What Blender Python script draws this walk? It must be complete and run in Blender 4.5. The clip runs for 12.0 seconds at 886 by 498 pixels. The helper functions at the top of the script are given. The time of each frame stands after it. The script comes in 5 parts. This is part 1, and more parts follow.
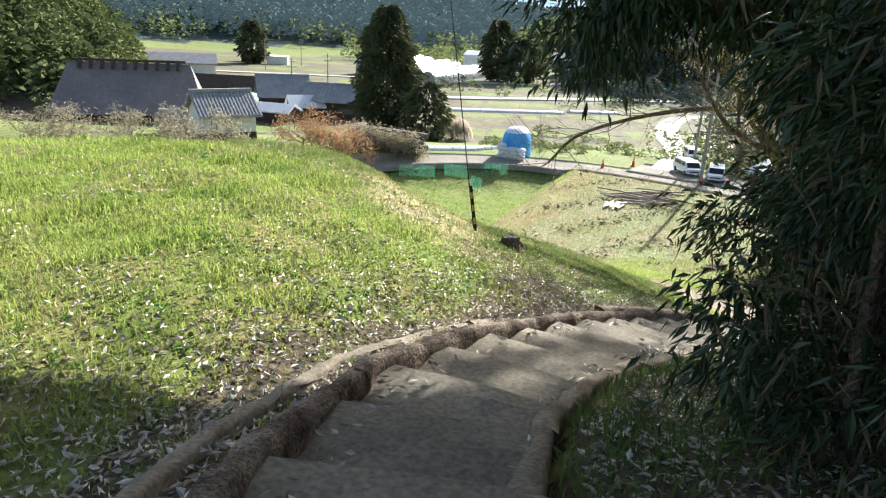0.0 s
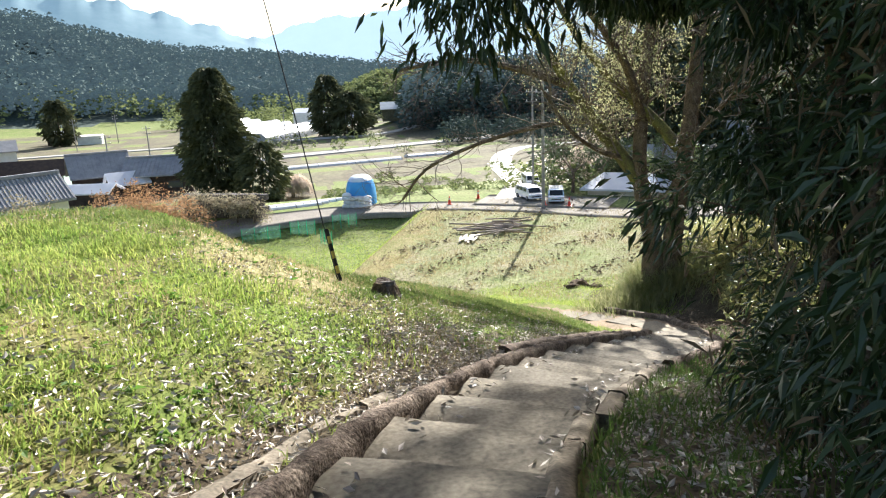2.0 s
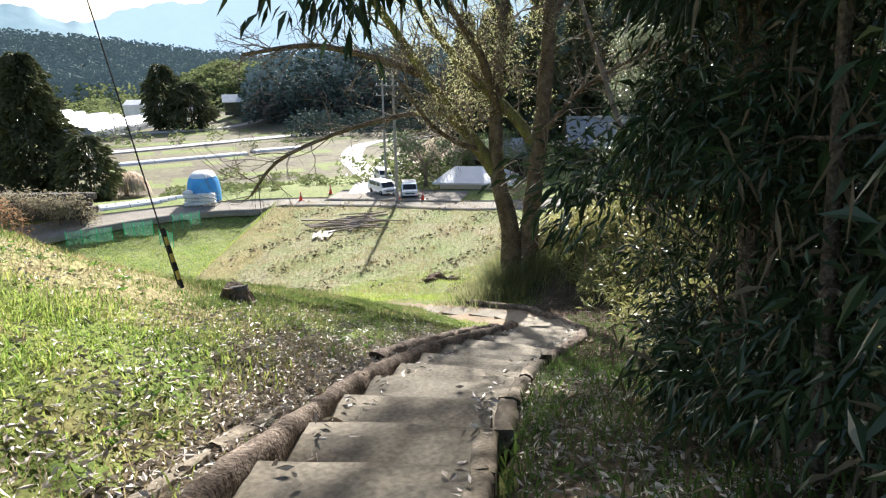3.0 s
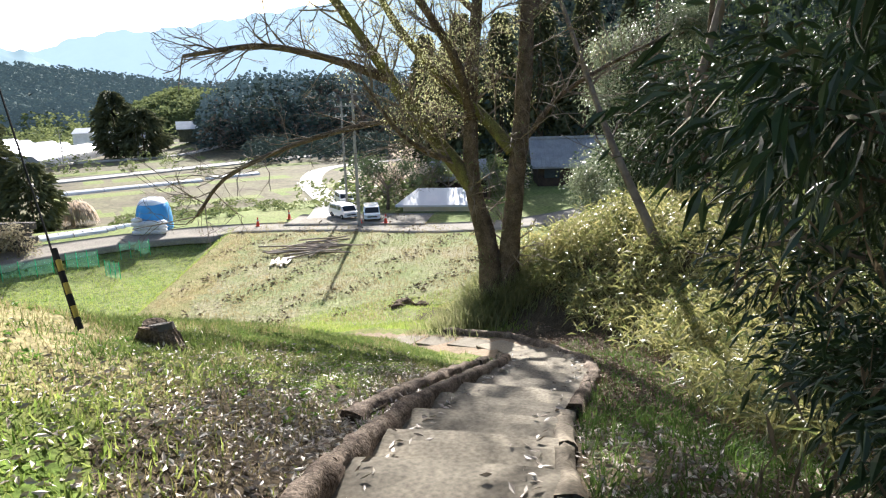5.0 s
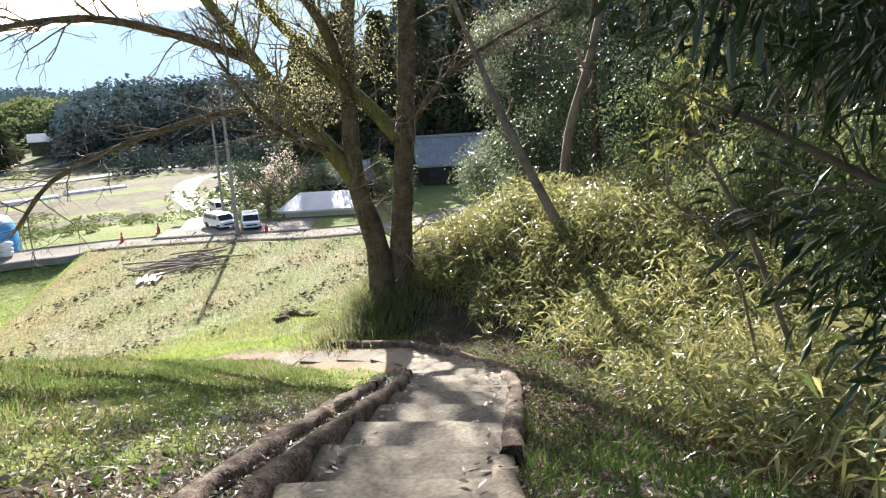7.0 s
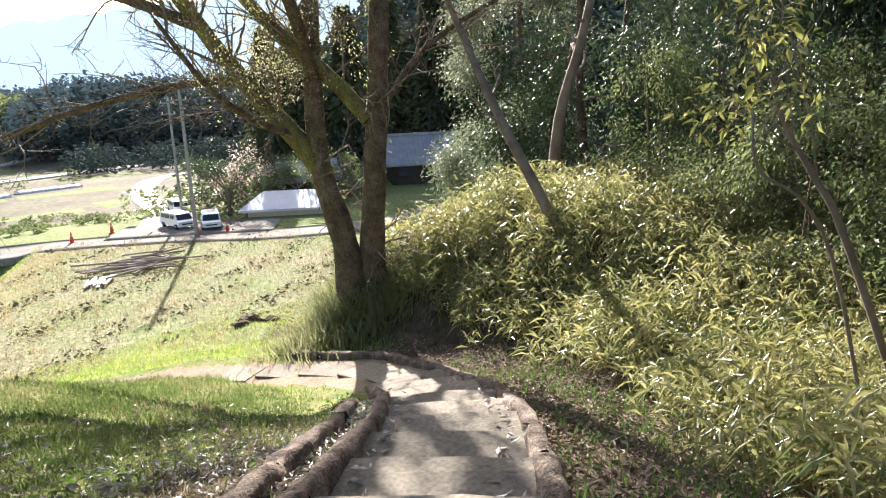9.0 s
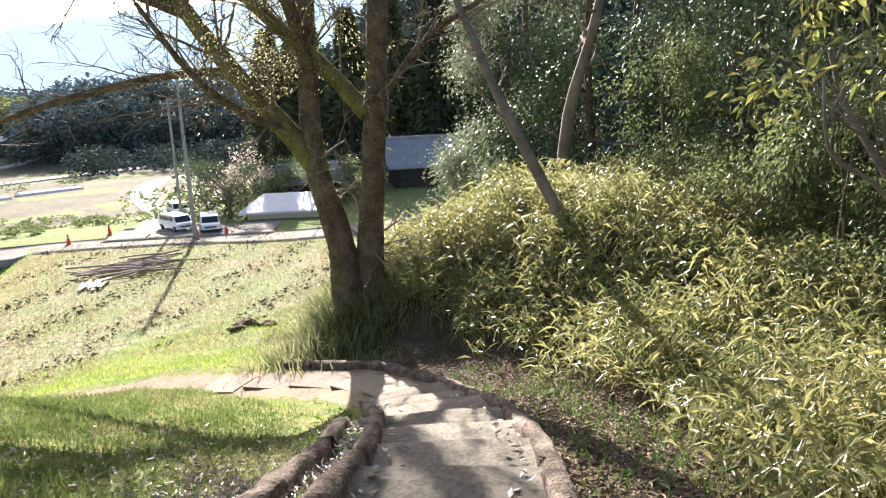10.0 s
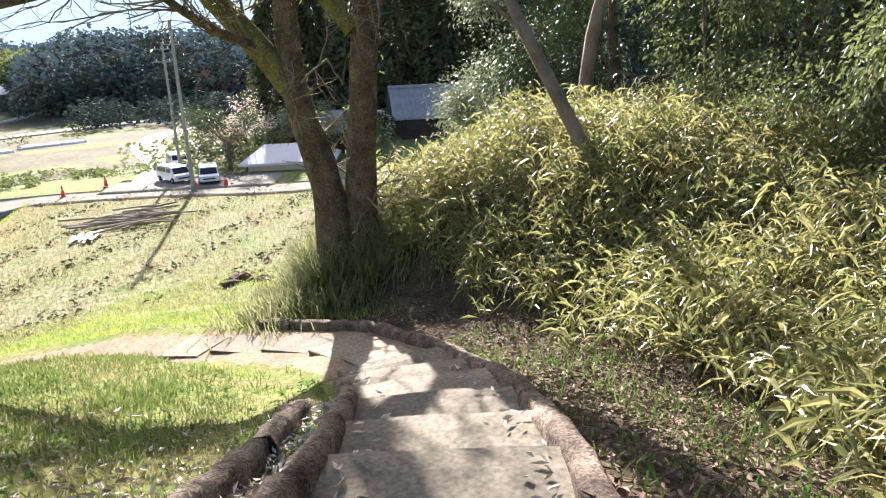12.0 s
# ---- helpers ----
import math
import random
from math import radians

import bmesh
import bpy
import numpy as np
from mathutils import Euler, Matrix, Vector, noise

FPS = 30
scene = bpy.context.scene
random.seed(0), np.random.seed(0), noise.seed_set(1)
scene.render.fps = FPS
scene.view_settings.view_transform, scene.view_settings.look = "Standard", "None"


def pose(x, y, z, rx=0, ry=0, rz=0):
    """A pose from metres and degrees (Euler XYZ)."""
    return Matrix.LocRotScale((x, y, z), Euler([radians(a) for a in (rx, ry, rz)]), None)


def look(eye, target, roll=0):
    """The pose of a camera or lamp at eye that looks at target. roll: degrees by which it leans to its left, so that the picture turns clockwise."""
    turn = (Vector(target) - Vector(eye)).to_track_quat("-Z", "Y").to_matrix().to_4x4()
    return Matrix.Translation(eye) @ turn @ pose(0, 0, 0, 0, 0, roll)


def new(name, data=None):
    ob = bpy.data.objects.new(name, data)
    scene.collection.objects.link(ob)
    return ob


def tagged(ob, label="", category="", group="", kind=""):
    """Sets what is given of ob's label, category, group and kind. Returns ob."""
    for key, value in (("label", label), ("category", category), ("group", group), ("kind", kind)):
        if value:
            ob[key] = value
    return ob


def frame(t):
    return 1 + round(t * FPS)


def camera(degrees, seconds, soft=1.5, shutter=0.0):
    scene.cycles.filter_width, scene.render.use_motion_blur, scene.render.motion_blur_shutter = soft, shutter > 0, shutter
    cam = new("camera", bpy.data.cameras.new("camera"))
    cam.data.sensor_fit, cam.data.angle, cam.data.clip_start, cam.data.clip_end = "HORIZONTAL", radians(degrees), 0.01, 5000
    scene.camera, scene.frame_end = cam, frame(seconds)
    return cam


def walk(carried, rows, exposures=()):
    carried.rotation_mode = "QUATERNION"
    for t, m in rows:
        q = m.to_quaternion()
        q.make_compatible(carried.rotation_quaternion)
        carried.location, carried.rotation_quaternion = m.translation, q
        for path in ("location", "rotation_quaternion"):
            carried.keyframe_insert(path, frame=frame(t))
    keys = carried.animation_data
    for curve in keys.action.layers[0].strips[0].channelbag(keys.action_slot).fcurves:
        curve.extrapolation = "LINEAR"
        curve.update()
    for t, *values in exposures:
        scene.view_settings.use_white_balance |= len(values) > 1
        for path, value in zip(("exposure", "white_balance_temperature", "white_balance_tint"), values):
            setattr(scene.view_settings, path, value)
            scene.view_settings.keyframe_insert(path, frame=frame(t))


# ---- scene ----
cam = camera(67.0, 12.0, soft=1.2)
PATH = [
    (0, (0.136, 0.388, 1.24), (0.15, 2.286, 0.609), 3.0),
    (0.5, (0.062, 0.723, 1.186), (0.321, 2.594, 0.53), 0.0),
    (1, (0.104, 1.165, 0.984), (0.496, 3.024, 0.36), -0.3),
    (1.5, (0.128, 1.637, 0.796), (0.569, 3.545, 0.391), -0.8),
    (2, (0.11, 2.063, 0.664), (0.554, 3.952, 0.179), -2.5),
    (2.5, (0.161, 2.458, 0.579), (0.829, 4.274, 0.075), -1.9),
    (3, (0.19, 2.777, 0.497), (1.041, 4.513, -0.015), -1.2),
    (3.2, (0.204, 2.961, 0.42), (1.092, 4.683, -0.079), -1.4),
    (4.8, (0.691, 4.332, -0.014), (1.615, 6.054, -0.439), -2.9),
    (5, (0.737, 4.49, -0.023), (1.699, 6.186, -0.466), -1.7),
    (5.5, (0.884, 4.833, -0.091), (1.996, 6.425, -0.568), -0.6),
    (6, (1.191, 5.205, -0.281), (2.371, 6.746, -0.764), -0.8),
    (6.5, (1.407, 5.571, -0.475), (2.584, 7.125, -0.921), -3.2),
    (7, (1.671, 5.913, -0.518), (2.905, 7.422, -0.964), -3.0),
    (7.2, (1.765, 6.025, -0.53), (3.001, 7.532, -0.98), -3.0),
    (8.8, (2.516, 7.201, -0.985), (3.814, 8.66, -1.417), -2.4),
    (9, (2.59, 7.344, -0.997), (3.898, 8.79, -1.441), -2.4),
    (9.5, (2.857, 7.617, -1.039), (4.156, 9.038, -1.58), -2.4),
    (10, (3.093, 7.897, -1.191), (4.398, 9.349, -1.623), -2.2),
    (10.5, (3.343, 8.122, -1.302), (4.737, 9.477, -1.775), -2.8),
    (11, (3.605, 8.357, -1.416), (4.993, 9.715, -1.892), -2.1),
    (11.5, (3.88, 8.754, -1.576), (5.233, 10.108, -2.157), -1.5),
    (12, (4.281, 9.063, -1.794), (5.541, 10.513, -2.353), -2.4),
]
EXPOSURE = [(0, 1.98, 6200, 8), (1.5, 2.1, 6200, 9), (2.5, 1.9, 6200, 11), (5.5, 1.95, 6200, 12), (9, 2.24, 6300, 16), (12, 2.3, 6300, 17)]
walk(cam, [(t, look(eye, target, roll)) for t, eye, target, roll in PATH], EXPOSURE)

# ---- daylight: low sun ahead and to the right, hazy bright sky ----
SUN_TURN, SUN_UP = 28.0, 27.0          # degrees right of +y, degrees over the horizon
sun_way = Vector((math.sin(radians(SUN_TURN)) * math.cos(radians(SUN_UP)), math.cos(radians(SUN_TURN)) * math.cos(radians(SUN_UP)), math.sin(radians(SUN_UP))))
world = bpy.data.worlds.new("sky")
scene.world = world
world.use_nodes = True
wn = world.node_tree
sky = wn.nodes.new("ShaderNodeTexSky")
sky.sky_type, sky.sun_disc = "NISHITA", False
sky.sun_elevation, sky.sun_rotation = radians(SUN_UP), radians(SUN_TURN)
sky.dust_density, sky.air_density = 3.0, 1.0
wn.links.new(sky.outputs[0], wn.nodes["Background"].inputs[0])
wn.nodes["Background"].inputs[1].default_value = 0.065
lamp = bpy.data.lights.new("sun", "SUN")
lamp.energy, lamp.angle, lamp.color = 5.0, radians(0.6), (1.0, 0.95, 0.88)
sun = new("sun", lamp)
sun.matrix_world = look(sun_way * 50, (0, 0, 0))


# ---- materials ----
def mat(name, a, b, scale=3.0, rough=0.85, bump=0.0, metal=0.0, through_light=0.0, island=False, fine=0.0, coat=0.0, spread=(0.35, 0.65), obj=False):
    """Two colours mixed by noise (and by the piece), with relief, and light let through for leaves."""
    m = bpy.data.materials.new(name)
    m.use_nodes = True
    t = m.node_tree
    n, l = t.nodes, t.links
    bs = n["Principled BSDF"]
    geo = n.new("ShaderNodeNewGeometry")
    noi = n.new("ShaderNodeTexNoise")
    noi.inputs["Scale"].default_value, noi.inputs["Detail"].default_value = scale, 6
    noi.inputs["Roughness"].default_value = 0.65
    l.new(geo.outputs["Position"], noi.inputs["Vector"])
    ramp = n.new("ShaderNodeMapRange")
    ramp.inputs[1].default_value, ramp.inputs[2].default_value = spread
    l.new(noi.outputs["Fac"], ramp.inputs[0])
    fac = ramp.outputs[0]
    if island or obj:
        add = n.new("ShaderNodeMath")
        add.operation = "MULTIPLY_ADD"
        if obj:
            info = n.new("ShaderNodeObjectInfo")
            l.new(info.outputs["Random"], add.inputs[0])
        else:
            l.new(geo.outputs["Random Per Island"], add.inputs[0])
        add.inputs[1].default_value = 0.65
        half = n.new("ShaderNodeMath")
        half.operation = "MULTIPLY"
        half.inputs[1].default_value = 0.35
        l.new(fac, half.inputs[0])
        l.new(half.outputs[0], add.inputs[2])
        fac = add.outputs[0]
    mix = n.new("ShaderNodeMix")
    mix.data_type = "RGBA"
    mix.inputs[6].default_value, mix.inputs[7].default_value = (*a, 1), (*b, 1)
    l.new(fac, mix.inputs[0])
    col = mix.outputs[2]
    if fine:
        n2 = n.new("ShaderNodeTexNoise")
        n2.inputs["Scale"].default_value, n2.inputs["Detail"].default_value = scale * 14, 4
        l.new(geo.outputs["Position"], n2.inputs["Vector"])
        r2 = n.new("ShaderNodeMapRange")
        r2.inputs[1].default_value, r2.inputs[2].default_value = 0.3, 0.7
        r2.inputs[3].default_value, r2.inputs[4].default_value = 1 - fine, 1 + fine * 0.6
        l.new(n2.outputs["Fac"], r2.inputs[0])
        mul = n.new("ShaderNodeVectorMath")
        mul.operation = "SCALE"
        l.new(col, mul.inputs[0])
        l.new(r2.outputs[0], mul.inputs["Scale"])
        col = mul.outputs[0]
    l.new(col, bs.inputs["Base Color"])
    bs.inputs["Roughness"].default_value, bs.inputs["Metallic"].default_value = rough, metal
    bs.inputs["Specular IOR Level"].default_value = 0.5 if rough < 0.6 else 0.05
    bs.inputs["Coat Weight"].default_value = coat
    if bump:
        bn = n.new("ShaderNodeTexNoise")
        bn.inputs["Scale"].default_value, bn.inputs["Detail"].default_value = scale * 6, 8
        l.new(geo.outputs["Position"], bn.inputs["Vector"])
        bp = n.new("ShaderNodeBump")
        bp.inputs["Strength"].default_value, bp.inputs["Distance"].default_value = min(1, bump * 20), bump
        l.new(bn.outputs["Fac"], bp.inputs["Height"])
        l.new(bp.outputs[0], bs.inputs["Normal"])
    if through_light:
        tr = n.new("ShaderNodeBsdfTranslucent")
        l.new(col, tr.inputs[0])
        ms = n.new("ShaderNodeMixShader")
        ms.inputs[0].default_value = through_light
        l.new(bs.outputs[0], ms.inputs[1])
        l.new(tr.outputs[0], ms.inputs[2])
        l.new(ms.outputs[0], n["Material Output"].inputs[0])
    return m


M_TURF = mat("turf", (0.10, 0.15, 0.03), (0.18, 0.155, 0.065), 1.3, 0.95, 0.03, fine=0.5)
M_LITTER = mat("leaf_litter", (0.055, 0.042, 0.026), (0.12, 0.095, 0.062), 2.5, 0.95, 0.03, fine=0.6)
M_FIELD = mat("dry_field", (0.235, 0.215, 0.135), (0.15, 0.185, 0.07), 0.35, 0.95, 0.05, fine=0.5)
M_STRAW = mat("straw_bank", (0.27, 0.23, 0.12), (0.17, 0.17, 0.065), 0.8, 0.95, 0.05, fine=0.5)
M_GREEN = mat("green_meadow", (0.13, 0.175, 0.05), (0.19, 0.205, 0.085), 0.25, 0.95, 0.04, fine=0.5)
M_PADDY = mat("paddy_soil", (0.11, 0.095, 0.072), (0.16, 0.155, 0.09), 0.12, 0.95, 0.05, fine=0.4)
# haze lightened into it so gaps among far trees are not black
M_WOODFLOOR = mat("forest_floor", (0.05, 0.07, 0.06), (0.075, 0.095, 0.08), 0.05, 0.95, 0.3, fine=0.5)
M_DIRT = mat("dirt_path", (0.27, 0.20, 0.14), (0.18, 0.145, 0.10), 1.6, 0.95, 0.02, fine=0.4)
M_ROAD = mat("pale_concrete_road", (0.34, 0.32, 0.29), (0.42, 0.40, 0.36), 0.5, 0.85, 0.01, fine=0.2)
M_DUSTROAD = mat("dusty_farm_road", (0.26, 0.235, 0.20), (0.19, 0.175, 0.145), 0.6, 0.9, 0.01, fine=0.3)
M_STEP = mat("worn_concrete", (0.28, 0.245, 0.185), (0.14, 0.125, 0.098), 2.2, 0.85, 0.006, fine=0.35, obj=True)
M_KERB = mat("weathered_kerb", (0.25, 0.20, 0.155), (0.07, 0.052, 0.04), 4.5, 0.9, 0.035, fine=0.7)
M_KERB_R = mat("pale_kerb", (0.27, 0.23, 0.175), (0.14, 0.12, 0.09), 3.0, 0.9, 0.012, fine=0.4)
# lawn blades again, colour darkened to stand for the tree's shade
M_SHADEDGRASS = mat("shaded_lawn_blades", (0.075, 0.14, 0.028), (0.23, 0.255, 0.085), 1.0, 0.65, through_light=0.4, island=True)
M_GRASS = mat("grass_blades", (0.12, 0.225, 0.035), (0.38, 0.40, 0.115), 1.0, 0.6, through_light=0.5, island=True)
M_PALEGRASS = mat("pale_field_grass", (0.17, 0.21, 0.07), (0.36, 0.34, 0.19), 1.0, 0.7, through_light=0.4, island=True)
M_DRYGRASS = mat("dry_blades", (0.36, 0.29, 0.165), (0.24, 0.22, 0.10), 1.0, 0.7, through_light=0.4, island=True)
M_FALLEN = mat("fallen_leaves", (0.20, 0.14, 0.09), (0.68, 0.62, 0.52), 2.0, 0.55, island=True)
M_SASA = mat("dwarf_bamboo_leaves", (0.05, 0.095, 0.02), (0.46, 0.41, 0.17), 0.9, 0.34, through_light=0.42, island=True)
M_SASASTEM = mat("dwarf_bamboo_stems", (0.22, 0.18, 0.08), (0.32, 0.28, 0.12), 2.0, 0.7, island=True)
M_EVER = mat("evergreen_leaves", (0.016, 0.034, 0.012), (0.056, 0.09, 0.03), 0.8, 0.36, through_light=0.2, island=True)
M_EVER2 = mat("glossy_evergreen_leaves", (0.035, 0.06, 0.025), (0.10, 0.135, 0.06), 0.8, 0.55, through_light=0.22, island=True)
# leaf colour paled to silver to imitate glints of the sun
M_SHEEN = mat("paled_evergreen_leaves", (0.09, 0.12, 0.06), (0.28, 0.31, 0.20), 0.8, 0.34, through_light=0.32, island=True)
M_SAPLING = mat("sapling_leaves", (0.13, 0.18, 0.04), (0.42, 0.38, 0.12), 0.8, 0.45, through_light=0.45, island=True)
# grass colour darkened because the verge lies in shade
M_SHADEDVERGE = mat("shaded_verge_blades", (0.05, 0.11, 0.02), (0.16, 0.22, 0.06), 1.0, 0.6, through_light=0.35, island=True)
M_WEED = mat("weed_leaves", (0.06, 0.15, 0.02), (0.16, 0.27, 0.05), 1.0, 0.5, through_light=0.4, island=True)
M_DEADLEAF = mat("dead_bamboo_leaves", (0.11, 0.085, 0.05), (0.24, 0.19, 0.125), 1.0, 0.7, through_light=0.3, island=True)
M_SHRUB = mat("light_shrub_leaves", (0.07, 0.105, 0.035), (0.20, 0.225, 0.085), 0.8, 0.4, through_light=0.4, island=True)
M_YOUNG = mat("young_leaves", (0.36, 0.38, 0.17), (0.50, 0.48, 0.28), 0.8, 0.6, through_light=0.5, island=True)
M_BARK = mat("grey_brown_bark", (0.21, 0.16, 0.115), (0.085, 0.065, 0.048), 4.0, 0.95, 0.05, fine=0.6)
M_MOSS = mat("mossy_bark", (0.20, 0.20, 0.06), (0.10, 0.08, 0.05), 3.0, 0.95, 0.03, fine=0.5)
M_TWIG = mat("grey_twigs", (0.24, 0.20, 0.16), (0.14, 0.11, 0.09), 3.0, 0.8)
M_CEDAR = mat("cedar_foliage", (0.06, 0.07, 0.04), (0.12, 0.125, 0.06), 0.3, 0.8, through_light=0.15, island=True)
# base colour blued and lifted to stand for haze over the trees
M_HILLTREE = mat("hill_forest", (0.055, 0.08, 0.075), (0.095, 0.125, 0.10), 0.02, 0.95, through_light=0.06, island=True)
M_HILLTREE2 = mat("spring_trees", (0.13, 0.16, 0.07), (0.25, 0.28, 0.12), 0.05, 0.95, through_light=0.25, island=True)
# haze is put into this colour, and as a faint glow below
M_FARHILL = mat("hazed_hill_forest", (0.055, 0.08, 0.07), (0.08, 0.108, 0.09), 0.02, 0.95, through_light=0.05, island=True)
M_VILLAGE = mat("village_wood_leaves", (0.06, 0.085, 0.035), (0.14, 0.16, 0.06), 0.05, 0.9, through_light=0.15, island=True)
M_KNOLLBARE = mat("bare_knoll_trees", (0.12, 0.10, 0.085), (0.19, 0.155, 0.125), 0.05, 0.95, through_light=0.08, island=True)
M_BROWNLEAF = mat("brown_fallen_leaves", (0.09, 0.055, 0.04), (0.36, 0.26, 0.19), 2.0, 0.6, island=True)
M_BUSHBROWN = mat("bare_orchard_twigs", (0.25, 0.21, 0.15), (0.36, 0.33, 0.22), 0.3, 0.9, through_light=0.3, island=True)
M_WHITE = mat("white_plaster", (0.78, 0.77, 0.74), (0.66, 0.65, 0.61), 0.8, 0.9, 0.004)
M_TILE = mat("silver_roof_tiles", (0.24, 0.24, 0.25), (0.34, 0.34, 0.34), 0.9, 0.62, fine=0.2)
M_THATCH = mat("sheet_clad_roof", (0.22, 0.185, 0.185), (0.16, 0.14, 0.145), 0.15, 0.6, fine=0.15)
M_DARKWOOD = mat("dark_timber", (0.045, 0.035, 0.03), (0.08, 0.06, 0.045), 1.5, 0.8)
M_VINYL = mat("white_vinyl_sheet", (0.82, 0.83, 0.85), (0.68, 0.70, 0.74), 0.3, 0.35, through_light=0.35)
M_OLDVINYL = mat("clouded_vinyl_sheet", (0.36, 0.38, 0.42), (0.20, 0.215, 0.24), 0.12, 0.35, through_light=0.2)
M_TARP = mat("blue_tarpaulin", (0.04, 0.28, 0.65), (0.08, 0.38, 0.75), 0.8, 0.45, through_light=0.2)
M_NET = mat("green_netting", (0.05, 0.42, 0.22), (0.10, 0.52, 0.30), 2.0, 0.6, through_light=0.5)
M_RED = mat("orange_red_plastic", (0.70, 0.06, 0.02), (0.60, 0.05, 0.02), 4.0, 0.5)
M_CAR = mat("white_car_paint", (0.78, 0.79, 0.80), (0.72, 0.73, 0.75), 1.0, 0.25, coat=0.6)
M_GLASS = mat("dark_car_glass", (0.03, 0.04, 0.05), (0.05, 0.06, 0.07), 1.0, 0.05)
M_BLACK = mat("black_rubber", (0.02, 0.02, 0.02), (0.035, 0.035, 0.035), 5.0, 0.8)
M_POLE = mat("pole_concrete", (0.33, 0.31, 0.29), (0.25, 0.24, 0.22), 2.0, 0.9)
M_WOOD = mat("weathered_poles", (0.34, 0.29, 0.24), (0.20, 0.16, 0.13), 2.0, 0.85, obj=True)
M_PALEWOOD = mat("bleached_boards", (0.72, 0.66, 0.56), (0.58, 0.52, 0.43), 3.0, 0.8, obj=True)
M_BLOSSOM = mat("pale_dry_fronds", (0.66, 0.56, 0.47), (0.48, 0.40, 0.32), 0.6, 0.8, through_light=0.4, island=True)
M_STONE = mat("dark_stone", (0.07, 0.065, 0.06), (0.13, 0.12, 0.11), 3.0, 0.9, 0.03)
M_REDTWIG = mat("reddish_twigs", (0.32, 0.17, 0.09), (0.40, 0.27, 0.15), 0.4, 0.9, through_light=0.3, island=True)
M_GREENWALL = mat("pale_green_wall", (0.30, 0.38, 0.33), (0.25, 0.32, 0.28), 0.8, 0.8)
M_CARBLUE = mat("pale_blue_car_paint", (0.55, 0.68, 0.78), (0.50, 0.63, 0.73), 1.0, 0.25, coat=0.6)
M_SOIL = mat("turned_soil", (0.07, 0.05, 0.035), (0.12, 0.09, 0.06), 3.0, 0.95, 0.04)
M_YELLOW = mat("faded_yellow_plastic", (0.42, 0.34, 0.08), (0.36, 0.29, 0.08), 4.0, 0.6)
M_NETMESH = mat("fine_green_mesh", (0.20, 0.58, 0.38), (0.26, 0.64, 0.44), 2.0, 0.6, through_light=0.5)
t = M_NETMESH.node_tree
clear, veil = t.nodes.new("ShaderNodeBsdfTransparent"), t.nodes.new("ShaderNodeMixShader")
veil.inputs[0].default_value = 0.10
solid = t.nodes["Material Output"].inputs[0].links[0].from_socket
t.links.new(clear.outputs[0], veil.inputs[1])
t.links.new(solid, veil.inputs[2])
t.links.new(veil.outputs[0], t.nodes["Material Output"].inputs[0])
# pale blue ridge colours stand for the haze of distance
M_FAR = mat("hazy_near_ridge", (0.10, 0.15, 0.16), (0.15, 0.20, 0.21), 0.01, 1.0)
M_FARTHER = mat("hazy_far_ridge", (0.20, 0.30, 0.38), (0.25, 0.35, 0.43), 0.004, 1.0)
# faint blue emission lifts far slopes like haze; none of them is a lamp
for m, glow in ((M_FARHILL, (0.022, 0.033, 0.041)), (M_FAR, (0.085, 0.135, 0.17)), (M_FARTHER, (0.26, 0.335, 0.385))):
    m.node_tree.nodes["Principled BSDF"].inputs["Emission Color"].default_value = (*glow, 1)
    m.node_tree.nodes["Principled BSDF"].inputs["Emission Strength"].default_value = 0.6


# ---- the lie of the land ----
LINE = np.array([(0.0, -6.0, 2.05), (0.0, 0.4, 0.13), (0.03, 2.6, -0.53), (0.36, 4.0, -0.93), (0.95, 5.2, -1.30),
                 (2.1, 7.0, -1.92), (3.4, 8.6, -2.55), (4.75, 9.9, -3.12), (6.0, 11.1, -3.66), (7.2, 12.6, -4.30),
                 (8.1, 14.3, -4.95), (8.35, 15.8, -5.28), (7.9, 17.4, -5.58), (6.7, 19.6, -6.0), (4.2, 22.4, -6.7), (0.0, 25.0, -8.4)])


def smooth(a, b, x):
    u = np.clip((x - a) / (b - a), 0, 1)
    return u * u * (3 - 2 * u)


def soft(x, k=0.5):
    return k * np.logaddexp(0, x / k)


def along(x, y):
    """Nearest point of the path's middle line: way along it, its height, and the distance to its left."""
    x, y = np.asarray(x, float), np.asarray(y, float)
    best = np.full(x.shape, 1e9)
    s, z, d = np.zeros(x.shape), np.zeros(x.shape), np.zeros(x.shape)
    start = 0.0
    for a, b in zip(LINE[:-1], LINE[1:]):
        g = b[:2] - a[:2]
        n = np.hypot(*g)
        u = np.clip(((x - a[0]) * g[0] + (y - a[1]) * g[1]) / n ** 2, 0, 1)
        qx, qy = x - a[0] - u * g[0], y - a[1] - u * g[1]
        r = np.hypot(qx, qy)
        near = r < best
        best = np.where(near, r, best)
        s = np.where(near, start + u * n, s)
        z = np.where(near, a[2] + u * (b[2] - a[2]), z)
        d = np.where(near, np.sign(g[0] * qy - g[1] * qx) * r, d)
        start += n
    return s, z, d


